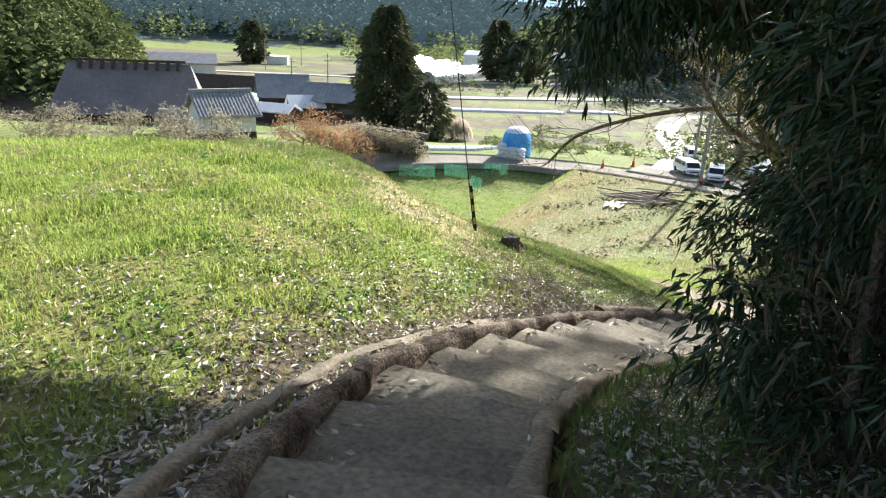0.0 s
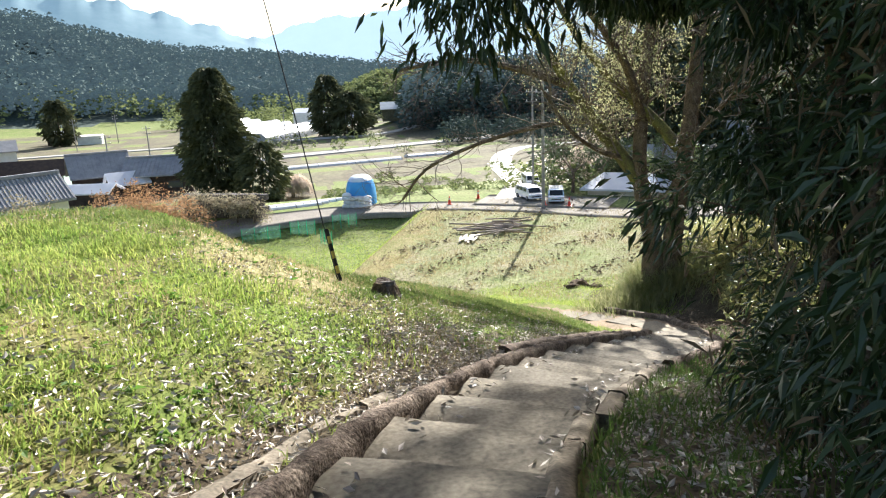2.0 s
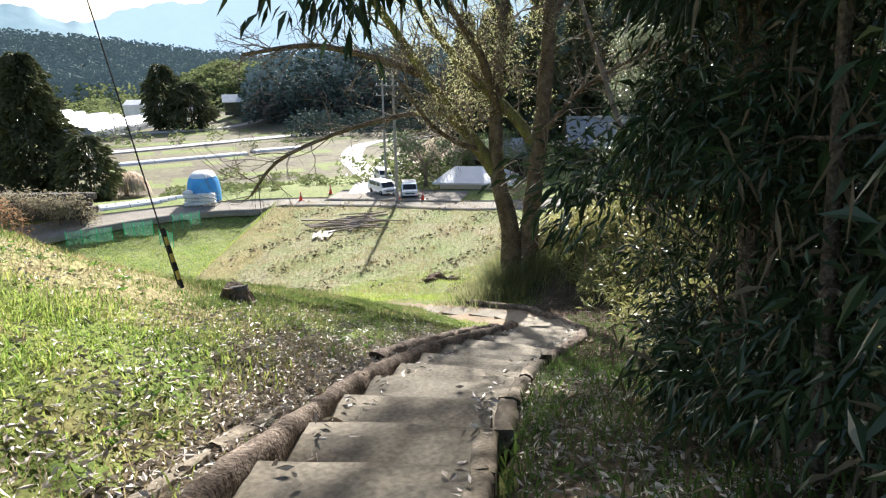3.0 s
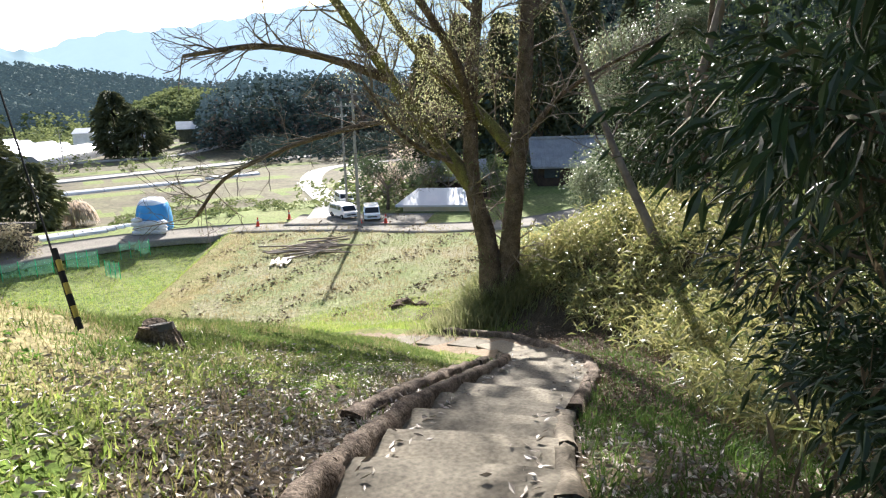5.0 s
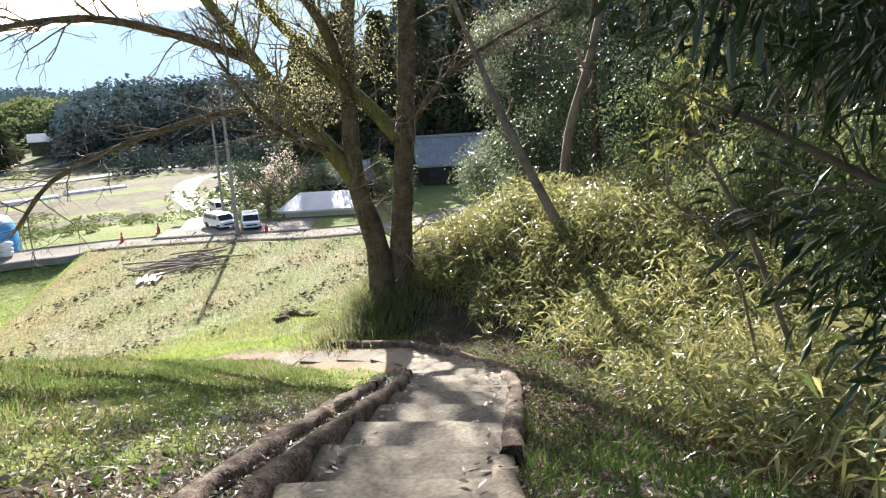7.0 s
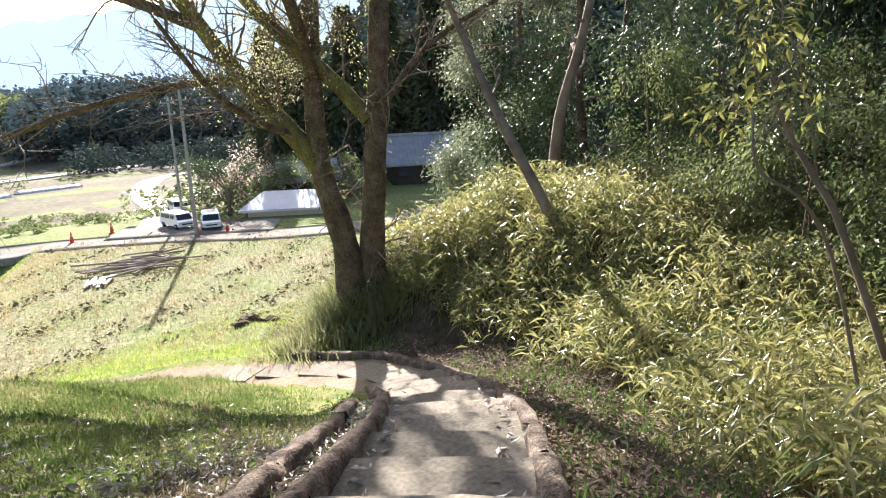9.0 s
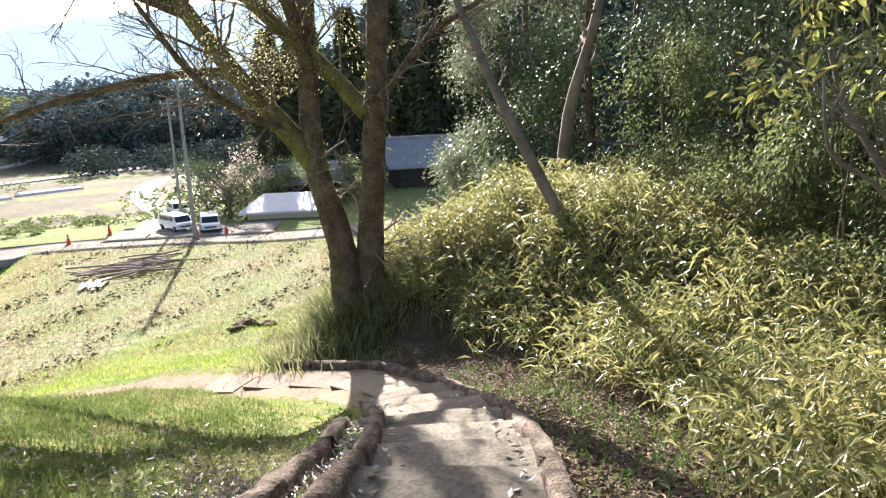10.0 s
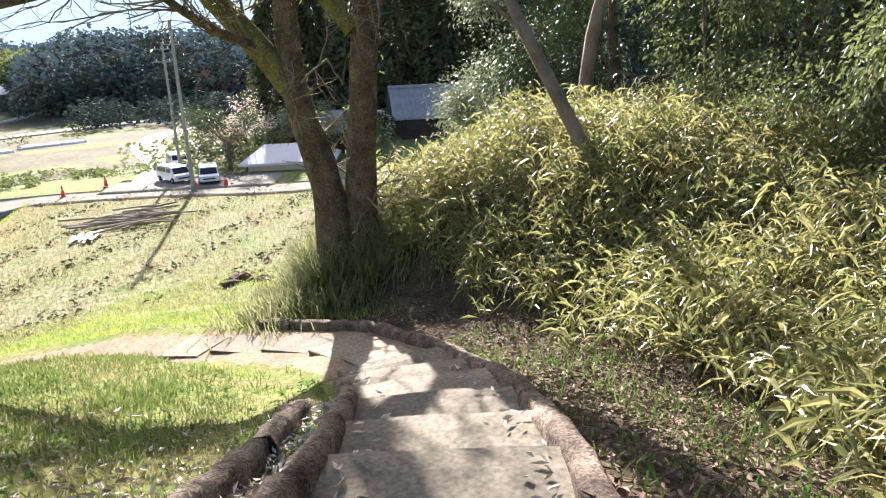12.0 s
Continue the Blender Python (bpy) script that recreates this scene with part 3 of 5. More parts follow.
def evergreen(x, y, tall, wide, seed, count, size, material, label, low=0.1, lean=(0, 0), trunk=0.09, category="tree", slim=0.3, stems=1, name="evergreen_tree", group=""):
    r = np.random.default_rng(seed)
    z = at(x, y)
    tree = thing(name, x, y, z - 0.05, label=label, category=category, group=group)
    tips = []
    for q in range(stems):
        a = r.uniform(0, 6.28)
        o = np.array([math.cos(a), math.sin(a), 0]) * (0.25 * wide * (stems > 1) * r.uniform(0.3, 1))
        top = np.array([lean[0], lean[1], tall * 0.92]) + o * 2 + r.normal(size=3) * 0.1 * wide
        pts = curve_pts([o - (0, 0, 0.2), o * 1.3 + np.array([lean[0] * 0.25, lean[1] * 0.25, tall * 0.4]) + r.normal(size=3) * 0.06 * wide, top], 9)
        V, F = tube(pts, np.linspace(trunk, trunk * 0.3, 9), 8, 0.05, r)
        put("trunk", V, F, M_BARK, tree, smooth_faces=True)
        limbs = []
        for b in range(int(10 / stems) + 4):
            u = r.uniform(max(low, 0.08), 1.0)
            p = pts[int(u * 8)]
            g = r.uniform(0, 6.28)
            w = np.array([math.cos(g), math.sin(g), r.uniform(-0.1, 0.5)])
            reach = wide * (0.55 + 0.5 * math.sin(math.pi * min(0.95, u * 0.9 + 0.08))) * r.uniform(0.6, 1.05)
            t, tp = branchy(p, w, reach * 0.8, trunk * 0.3, 2, r, 0.6, 0.0, (2, 3), 5, 0.55)
            limbs += t
            tips += tp
        V, F = join(limbs)
        tagged(put("limbwork", V, F, M_BARK, tree), kind="stuff")
    leafy("crown", tips, count, size, slim, material, tree, r, wide * 0.13, 0.45, bent=stems > 2 and material is M_EVER)
    return tree


# the two-stemmed tree at the foot of the steps
rt = np.random.default_rng(42)
bx, by = 10.2, 18.4
bz = at(bx, by)
big = thing("deciduous_tree", bx, by, bz, label="large twin-trunked bare tree with a few pale young leaves", category="tree")


def rel(pts):
    return np.array(pts, float) - np.array([bx, by, bz])


TRUNKS = {
    "right_trunk": ([(10.42, 18.2, bz - 0.3), (10.44, 18.2, -4.4), (10.5, 18.16, -3.3), (10.7, 18.0, -0.8), (10.8, 17.9, 1.6), (10.9, 17.9, 3.6), (11.1, 17.8, 6.5)], (0.36, 0.10)),
    "left_trunk": ([(10.08, 18.35, bz - 0.3), (10.04, 18.4, -4.5), (9.92, 18.47, -3.4), (9.66, 18.62, -2.2), (9.7, 18.7, -0.2), (9.8, 18.6, 1.6), (9.95, 18.5, 3.6), (9.8, 18.6, 6.0)], (0.36, 0.07)),
}
MAIN_BOUGHS = [([(9.75, 18.6, -2.4), (9.3, 18.9, -1.6), (8.6, 19.3, -0.6), (8.0, 19.6, 0.4), (7.2, 19.9, 1.7), (6.2, 20.2, 3.2)], 0.22),
         ([(8.6, 19.3, -0.55), (7.6, 19.8, -0.6), (5.9, 20.4, -1.0), (4.2, 20.8, -1.7), (3.4, 20.9, -2.6)], 0.085),
         ([(10.5, 18.1, -1.35), (9.9, 18.5, -0.5), (9.2, 18.9, 0.25), (8.3, 19.5, 1.5), (7.6, 20.0, 3.0)], 0.17),
         ([(10.75, 17.9, -1.1), (11.4, 17.4, -0.1), (12.2, 16.6, 0.6), (13.2, 15.8, 1.2)], 0.07),
         ([(9.3, 18.9, -1.6), (8.4, 18.6, -1.3), (7.4, 18.2, -0.7), (6.6, 18.0, 0.3)], 0.08),
         ([(9.7, 18.65, -0.6), (8.8, 17.9, 0.8), (7.6, 17.4, 2.0), (6.4, 17.0, 2.8)], 0.13),
         ([(8.0, 19.6, 0.4), (6.6, 19.8, 0.9), (5.0, 20.0, 1.2), (3.4, 20.4, 1.0)], 0.11),
         ([(10.8, 17.9, 1.6), (11.8, 18.4, 2.8), (12.6, 19.0, 4.2)], 0.1),
         ([(9.85, 18.6, 1.9), (8.9, 19.2, 3.0), (7.8, 19.6, 4.6)], 0.09)]
for name, (pts, (r0, r1)) in TRUNKS.items():
    p = curve_pts(rel(pts), 22)
    rad = np.linspace(r0 * 0.85, r1, 22) + 0.30 * np.exp(-np.linspace(0, 1, 22) * 16)
    V, F = tube(p, rad, 18, 0.05, rt)
    put("trunk", V, F, M_BARK, big, smooth_faces=True)
tips = []
for k, (pts, r0) in enumerate(MAIN_BOUGHS):
    p = curve_pts(rel(pts), 14)
    V, F = tube(p, np.linspace(r0, r0 * 0.42, 14), 9, 0.04, rt)
    put("limb", V, F, M_MOSS if r0 > 0.13 else M_BARK, big, smooth_faces=True)
    twigs = []
    for _ in range(30):
        i = rt.integers(2, 14)
        w = unit(p[min(i + 1, 13)] - p[i - 1])
        t, tp = branchy(p[i], w + rt.normal(size=3) * 0.6 + np.array([0, 0, 0.15]), rt.uniform(0.7, 1.5), r0 * 0.11 + 0.006, 2, rt, 0.75, 0.05, (2, 4), 5, 0.62)
        twigs += t
        tips += tp if k in (0, 2, 5, 8) else []
    V, F = join(twigs)
    tagged(put("twigwork", V, F, M_TWIG, big), kind="stuff")
for name in TRUNKS:
    p = curve_pts(rel(TRUNKS[name][0]), 22)
    twigs = []
    for _ in range(26):
        i = rt.integers(5, 22)
        g = rt.uniform(0, 6.28)
        t, tp = branchy(p[i], (math.cos(g), math.sin(g), 0.4), rt.uniform(0.6, 1.4), 0.025, 2, rt, 0.75, 0.05, (2, 4), 5, 0.65)
        twigs += t
        tips += tp if i > 12 else []
    V, F = join(twigs)
    tagged(put("twigwork", V, F, M_TWIG, big), kind="stuff")
# the crown above: boughs and young leaves round the trunks' tops
# out of view; sized so its shade dapples steps and lawn
high, top_tips = [], []
for _ in range(38):
    p0 = rel([(rt.uniform(9.7, 11.1), rt.uniform(17.8, 18.7), rt.uniform(3.2, 6.4))])[0]
    g = rt.uniform(0, 6.28)
    t, tp = branchy(p0, (math.cos(g), math.sin(g), rt.uniform(0.25, 1.0)), rt.uniform(2.0, 3.4), 0.10, 3, rt, 0.6, 0.12, (2, 3), 6, 0.68)
    high += t
    top_tips += tp
V, F = join(high)
tagged(put("upper_boughwork", V, F, M_TWIG, big), kind="stuff")
leafy("shading_crown", top_tips, 24000, 0.065, 0.45, M_YOUNG, big, rt, 0.22, 0.3, "pale yellow-green young leaves of the upper crown")
some = [tips[i] for i in rt.permutation(len(tips))[: len(tips) // 2]]
leafy("young_leaves", some, 24000, 0.045, 0.5, M_YOUNG, big, rt, 0.13, 0.2, "pale yellow-green young leaves")

# creepers and moss tufts on the sunny flank of the trunks
cp = []
for name in TRUNKS:
    p = curve_pts(rel(TRUNKS[name][0]), 60)[8:44]
    k = rt.integers(0, len(p), 700)
    g = rt.uniform(0, 6.28, 700)
    cp.append(p[k] + np.stack([np.cos(g), np.sin(g), np.zeros(700)], -1) * (0.31 - 0.0035 * k)[:, None] + rt.normal(size=(700, 3)) * 0.03)
P = np.vstack(cp)
P = P[np.sin(P[:, 2] * 3.1 + P[:, 0] * 4) > -0.2]
V, F = leaves(P, rt.normal(size=P.shape) + np.array([0, 0, -0.6]), rt.uniform(0.04, 0.10, len(P)), 0.03, rt)
tagged(put("creeper", V, F, M_SHRUB, big, "small-leaved green creeper on the bark"), kind="stuff")

# near thicket on the valley side of the upper steps
NEAR = [(2.1, 2.9, 4.6, 0.85), (2.6, 4.1, 5.0, 0.9), (3.3, 5.0, 4.6, 0.85), (4.2, 5.8, 4.2, 0.85), (5.1, 6.4, 4.6, 0.9), (3.7, 3.9, 5.5, 1.2),
        (3.1, 2.3, 5.5, 1.2), (2.2, 1.3, 4.8, 1.0), (4.8, 4.8, 5.6, 1.3), (5.9, 5.4, 5.6, 1.3), (4.3, 2.6, 6.0, 1.4), (2.3, 0.0, 4.5, 1.0), (5.9, 3.6, 6.0, 1.5)]
for q, (x, y, tall, wide) in enumerate(NEAR):
    evergreen(x, y, tall, wide, 100 + q, 11000 if q < 6 else 6000, 0.095, M_EVER, "dense dark evergreen thicket with narrow drooping leaves", 0.04, (-0.25, 0.1), 0.035, "shrub", 0.27, 3, "evergreen_shrub", "thicket beside the steps")

# withered leaves hanging along the thicket's edge
rd = np.random.default_rng(65)
dead_p = []
for _ in range(90):
    c, lft = turned(rd.uniform(8.2, 13.0))
    b = c[:2] - lft * rd.uniform(1.3, 2.9)
    z = at(b[0], b[1])
    dead_p.append(np.array([b[0], b[1], z]) + np.stack([rd.normal(size=26) * 0.2, rd.normal(size=26) * 0.2, rd.uniform(0.1, 2.4, 26)], -1))
P = np.vstack(dead_p)
V, F = leaves(P, rd.normal(size=P.shape) * 0.6 + np.array([0, 0, -0.8]), rd.uniform(0.07, 0.16, len(P)), rd.uniform(0.012, 0.022, len(P)), rd, 0.3)
tagged(put("withered_leaves", V, F, M_DEADLEAF), "withered brown leaves hanging in the thicket", "leaves", kind="stuff")

# overhanging bough
# higher limbs are added above the view to carry shade over the steps
rb = np.random.default_rng(77)
bough = thing("overhanging_tree", 3.0, 5.0, at(3.0, 5.0) - 0.05, label="dark evergreen tree whose boughs hang over the steps", category="tree")
o = np.array([3.0, 5.0, at(3.0, 5.0) - 0.05])
tips = []
for pts, r0, nm in (([(3.0, 5.0, o[2] - 0.1), (2.95, 5.0, 0.5), (2.8, 5.0, 2.4), (2.6, 5.0, 4.4)], 0.05, "trunk"),
                    ([(2.85, 5.0, 1.6), (2.3, 5.3, 2.0), (1.7, 5.5, 1.95), (1.15, 5.6, 1.6)], 0.025, "limb"),
                    ([(2.8, 5.0, 2.2), (1.9, 5.4, 2.7), (1.0, 5.6, 2.75), (0.35, 5.6, 2.7), (0.1, 5.5, 2.6)], 0.025, "limb"),
                    ([(2.9, 5.0, 1.0), (2.4, 5.7, 1.5), (1.9, 6.2, 1.5), (1.4, 6.4, 1.35)], 0.025, "limb"),
                    ([(2.8, 5.0, 2.8), (2.3, 6.2, 3.1), (1.9, 7.2, 3.0), (1.5, 8.0, 2.7)], 0.03, "limb"),
                    ([(2.8, 5.0, 2.5), (2.9, 6.4, 3.0), (2.9, 7.5, 3.0), (2.6, 8.4, 2.8)], 0.03, "limb"),
                    ([(2.75, 5.0, 3.2), (1.6, 5.8, 3.6), (0.9, 6.6, 3.5), (0.6, 7.2, 3.2)], 0.03, "limb"),
                    ([(2.7, 5.0, 3.0), (1.2, 4.9, 3.5), (0.0, 5.0, 3.4), (-1.0, 5.2, 3.0)], 0.03, "limb"),
                    ([(2.7, 5.0, 3.4), (1.6, 3.8, 3.9), (0.6, 3.2, 3.9), (-0.5, 3.0, 3.5)], 0.03, "limb"),
                    ([(2.7, 5.0, 3.0), (1.6, 6.4, 3.1), (0.6, 7.4, 3.0), (-0.4, 8.0, 2.8)], 0.03, "limb"),
                    ([(2.75, 5.0, 3.3), (3.4, 6.2, 3.7), (3.6, 7.4, 3.6), (3.5, 8.2, 3.3)], 0.03, "limb"),
                    ([(2.7, 5.0, 3.4), (3.0, 7.0, 3.9), (2.8, 8.8, 3.9), (2.45, 10.1, 3.65)], 0.035, "limb")):
    p = curve_pts(np.array(pts) - o, 12)
    V, F = tube(p, np.linspace(r0, r0 * 0.35, 12), 8, 0.04, rb)
    put(nm, V, F, M_BARK, bough, smooth_faces=True)
    tw = []
    for _ in range(16):
        i = rb.integers(3 if nm == "limb" else 8, 12)
        t, tp = branchy(p[i], unit(p[i] - p[i - 1]) + rb.normal(size=3) * 0.6, 0.42, 0.008, 1, rb, 0.7, -0.1, (2, 3), 4)
        tw += t
        tips += tp
    V, F = join(tw)
    tagged(put("twigwork", V, F, M_BARK, bough), kind="stuff")
leafy("crown", tips, 26000, 0.115, 0.28, M_EVER, bough, rb, 0.17, 0.6, bent=True)

# leaf masses added, mostly out of view, to cast shade on steps and lawn
for cx, cy, cz, rx, ry, rz, n in ((2.3, 7.2, 2.0, 1.2, 1.3, 0.5, 15000), (0.95, 6.6, 2.72, 1.1, 1.0, 0.42, 12000), (-0.1, 7.9, 3.2, 0.9, 0.8, 0.42, 8000), (-0.8, 6.3, 3.1, 1.0, 0.9, 0.4, 8000), (3.4, 7.5, 1.75, 0.9, 1.2, 0.6, 9000), (2.45, 10.0, 3.6, 1.3, 0.95, 0.38, 18000)):
    u = unit(rb.normal(size=(n, 3))) * rb.random((n, 1)) ** 0.4 * np.array([rx, ry, rz])
    V, F = leaves(u + np.array([cx, cy, cz]) - o, unit(u) + rb.normal(size=(n, 3)) * 0.6 + np.array([0, 0, -0.3]), 0.125 * rb.uniform(0.7, 1.3, n), 0.04, rb)
    put("shading_crown", V, F, M_EVER, bough)

# dark wood behind the dwarf bamboo
# last four are added, unseen, beside and behind the start to block skylight
WOOD = [(20.6, 23.0, 12, 2.6), (19, 19, 11, 3.0), (21, 16, 11, 3.0), (18, 14.5, 9.5, 2.6), (20, 12, 10, 2.8), (17.5, 10.5, 9, 2.6), (23, 20, 12, 3.2),
        (16, 8.0, 9, 2.4), (20, 8, 11, 3.0), (13.5, 6.0, 8, 2.2), (24, 13, 12, 3.4), (11.5, 3.5, 8, 2.2), (9.5, 1.5, 8, 2.2), (22, 24, 12, 3.0), (26, 17, 13, 3.4), (8.0, 3.5, 6.5, 1.7), (15.5, 3, 10, 2.8), (4.2, -1.2, 7.5, 2.2), (6.2, 0.8, 8, 2.4), (2.4, -4.0, 7.5, 2.4), (-2.6, -4.5, 7.5, 2.4)]
for q, (x, y, tall, wide) in enumerate(WOOD):
    evergreen(x, y, tall, wide, 300 + q, 50000 if q == 0 else 15000 if q < 6 else 8000, 0.105 if q == 0 else 0.14 if q < 6 else 0.17, M_SHEEN if q == 0 else M_EVER2 if q % 3 == 0 else M_EVER, "glossy evergreen standing before the wood, leaves paled for sun glints" if q == 0 else "dark glossy broadleaf evergreen at the wood's edge", 0.05, (0, 0), 0.16, "tree", 0.4, 1, "evergreen_tree", "trees of the wood")


def stem(name, pts, r0, r1, label, seed, material=M_TWIG, twig_n=6, leaf=0, leaf_mat=None):
    r = np.random.default_rng(seed)
    x, y = pts[0][:2]
    z = at(x, y)
    ob = thing(name, x, y, z, label=label, category="sapling")
    q = np.array(pts, float)
    q[0, 2] = z - 0.1
    p = curve_pts(q - np.array([x, y, z]), 14)
    V, F = tube(p, np.linspace(r0, r1, 14), 8, 0.04, r)
    put("trunk", V, F, material, ob, smooth_faces=True)
    tw, tips = [], []
    for _ in range(twig_n):
        i = r.integers(6, 14)
        t, tp = branchy(p[i], unit(p[min(i + 1, 13)] - p[i - 1]) + r.normal(size=3) * 0.6, r.uniform(0.4, 1.0), r1 * 0.6, 2, r, 0.7, 0.05, (1, 3), 5)
        tw += t
        tips += tp
    V, F = join(tw)
    tagged(put("twigwork", V, F, M_TWIG, ob), kind="stuff")
    if leaf:
        leafy("leaves", tips, leaf, 0.10, 0.36, leaf_mat or M_SASA, ob, r, 0.10, 0.5)
    return ob


stem("slender_tree", [(14.4, 16.7, -5), (14.42, 16.68, -2.94), (14.53, 16.53, -1.35), (14.81, 16.15, 0.24), (15.3, 15.8, 3)], 0.17, 0.07, "slender pale-barked tree rising from dwarf bamboo", 501)
stem("leaning_tree", [(12.09, 14.5, -5.0), (11.99, 14.8, -3.19), (11.71, 15.8, -1.33), (11.77, 16.6, -0.08), (11.97, 18.6, 3.17)], 0.13, 0.05, "thin leaning bare tree in dwarf bamboo", 502)
stem("leafy_sapling", [(8.6, 8.3, -4), (8.27, 8.99, -2.19), (8.22, 9.23, -1.73), (8.2, 9.48, -1.3), (8.2, 9.6, -0.95)], 0.035, 0.015, "pale-stemmed sapling with yellow-green leaves", 503, leaf=380, leaf_mat=M_SAPLING)
stem("fallen_branch", [(5.4, 5.9, -2.5), (4.9, 6.5, -1.15), (4.72, 6.75, -1.0), (4.6, 7.01, -0.84), (4.4, 7.35, -0.62)], 0.03, 0.012, "grey bare branch leaning out of the thicket", 504)

stem("bleached_branch", [(7.9, 8.5, -4), (7.6, 8.8, -2.4), (7.26, 8.95, -1.78), (6.93, 9.13, -1.53), (6.95, 9.2, -1.15)], 0.016, 0.008, "bleached dead branch standing out of the bank", 505, M_WOOD, 3)

# brush and shoots round the foot of the big tree
rq = np.random.default_rng(61)
n = 9000
g, q = rq.uniform(0, 6.28, n), np.abs(rq.normal(size=n)) * 0.55 + 0.25
x, y = bx + np.cos(g) * q * 1.5, by + np.sin(g) * q
D = np.stack([np.cos(g) * 0.25 + rq.normal(size=n) * 0.15, np.sin(g) * 0.25 + rq.normal(size=n) * 0.15, np.ones(n)], -1)
V, F = blades(np.stack([x, y, height(x, y) - 0.05], -1), D, rq.uniform(0.4, 1.5, n) * np.exp(-0.6 * q), 0.02, rq, 0.45)
tagged(put("tree_foot_brush", V, F, M_PALEGRASS), "dense yellow-green brush and shoots round the tree's foot", "brush", kind="stuff")

# leafy shrubs on the bank above the dwarf bamboo
for q, (x, y, tall, wide) in enumerate([(12.8, 10.6, 2.6, 1.2), (14.6, 12.4, 3.0, 1.3), (12.0, 8.6, 2.8, 1.2), (15.6, 14.6, 3.0, 1.3), (14.4, 9.0, 3.2, 1.4), (10.6, 6.6, 2.6, 1.1), (16.4, 11.2, 3.4, 1.5), (9.0, 5.4, 2.8, 1.0)]):
    evergreen(x, y, tall + 0.9, wide + 0.1, 700 + q, 7500, 0.08, M_SHRUB, "light green leafy shrub among dwarf bamboo", 0.05, (0, 0), 0.03, "shrub", 0.5, 3, "leafy_shrub", "shrubs on the bank")


# ---- ground cover ----
rc = np.random.default_rng(9)


def scatter(n, x0, x1, y0, y1):
    x, y = rc.uniform(x0, x1, n), rc.uniform(y0, y1, n)
    s, zc, d = along(x, y)
    return x, y, s, d


def patch(x, y):
    return np.sin(x * 1.9 + 0.6 * y) * np.sin(y * 1.4 - 0.8 * x) + 0.6 * np.sin(x * 4.1 - y * 3.3)


def cover(name, x, y, L, W, material, label, category, bend=0.5, lean=0.35):
    z = turf(x, y) - 0.01
    D = np.stack([rc.normal(size=len(x)) * lean, rc.normal(size=len(x)) * lean, np.ones(len(x))], -1)
    V, F = blades(np.stack([x, y, z], -1), D, L, W, rc, bend)
    return tagged(put(name, V, F, material), label, category, kind="stuff")


# lawn on the mound, thick close by and sparser beyond
x, y, s, d = scatter(430000, -5.5, 8, 0.5, 17)
flank = np.hypot((x + 0.1) / 1.0, (y - 10.8) / 2.3)
keep = (d > 0.78) & (np.abs(d - 0.97) > 0.08) & (rc.random(len(x)) < (0.5 + 0.5 * smooth(-0.9, 0.5, patch(x, y))) * (0.15 + 0.85 * smooth(0.9, 2.9, d)) * (0.12 + 0.88 * smooth(0.7, 1.2, flank)))
x, y = x[keep], y[keep]
L = rc.uniform(0.035, 0.125, len(x)) * (0.7 + 0.6 * smooth(-0.4, 1.0, patch(x * 1.7, y * 1.7)))
W = rc.uniform(0.006, 0.014, len(x))
# lower lawn takes the darkened blades in place of shadow bands
low = rc.random(len(x)) < smooth(7.5, 10.5, y + 0.5 * x)
cover("lawn_grass", x[~low], y[~low], L[~low], W[~low], M_GRASS, "short bright green spring grass on the mound", "grass")
cover("shaded_lawn_grass", x[low], y[low], L[low], W[low], M_SHADEDGRASS, "short olive-green grass below the mound, darkened for tree shade", "grass")
x, y, s, d = scatter(60000, -10, 9, 0, 19)
keep = (x < -5.5) | (y > 17) & (d > 0.8)
x, y = x[keep], y[keep]
cover("outer_grass", x, y, rc.uniform(0.05, 0.16, len(x)), rc.uniform(0.012, 0.02, len(x)), M_GRASS, "bright green spring grass at the mound's far edge", "grass")
x, y, s, d = scatter(40000, -4, 6, 3, 17)
keep = (d > 0.95) & (patch(x, y) + 1.3 * smooth(2.5, 0.0, np.hypot(x - 0.1, (y - 11.8) * 0.7)) < -0.1) | ((np.hypot(x + 0.1, (y - 10.9) * 0.5) < 1.15) & (d > 1))
x, y = x[keep], y[keep]
cover("dry_grass", x, y, rc.uniform(0.05, 0.14, len(x)), rc.uniform(0.005, 0.010, len(x)), M_DRYGRASS, "dead straw-coloured grass mixed into the lawn", "grass")
x, y, s, d = scatter(110000, 0, 10, 1, 14.5)
keep = (d < -0.72 + 0.12 * smooth(13.0, 12.0, s)) & (d > -3.0) & (rc.random(len(x)) < 1 - 0.6 * smooth(15.5, 18.5, s)) & (rc.random(len(x)) < smooth(-3.0, -1.5, d) * (0.45 + 0.55 * smooth(-0.5, 0.5, patch(x, y))) * (0.75 + 0.25 * smooth(4.0, 7.5, y)))
x, y = x[keep], y[keep]
cover("shaded_verge_grass", x, y, rc.uniform(0.06, 0.2, len(x)), rc.uniform(0.007, 0.014, len(x)), M_SHADEDVERGE, "green grass along the kerb, darkened for shade", "grass")
x, y, s, d = scatter(60000, 2, 20, 15, 34)
keep = (d > 0.9) | (d < -0.9)
x, y = x[keep & ((x - 10) * 0.6 + 18 > 14)], y[keep & ((x - 10) * 0.6 + 18 > 14)]
keep = height(x, y) < -5.3
x, y = x[keep], y[keep]
cover("slope_grass", x, y, rc.uniform(0.06, 0.2, len(x)), rc.uniform(0.012, 0.02, len(x)), M_GRASS, "green grass on the bank below the path", "grass")
x, y, s, d = scatter(90000, -6, 27, 30, 60)
keep = height(x, y) < -9.3
x, y = x[keep], y[keep]
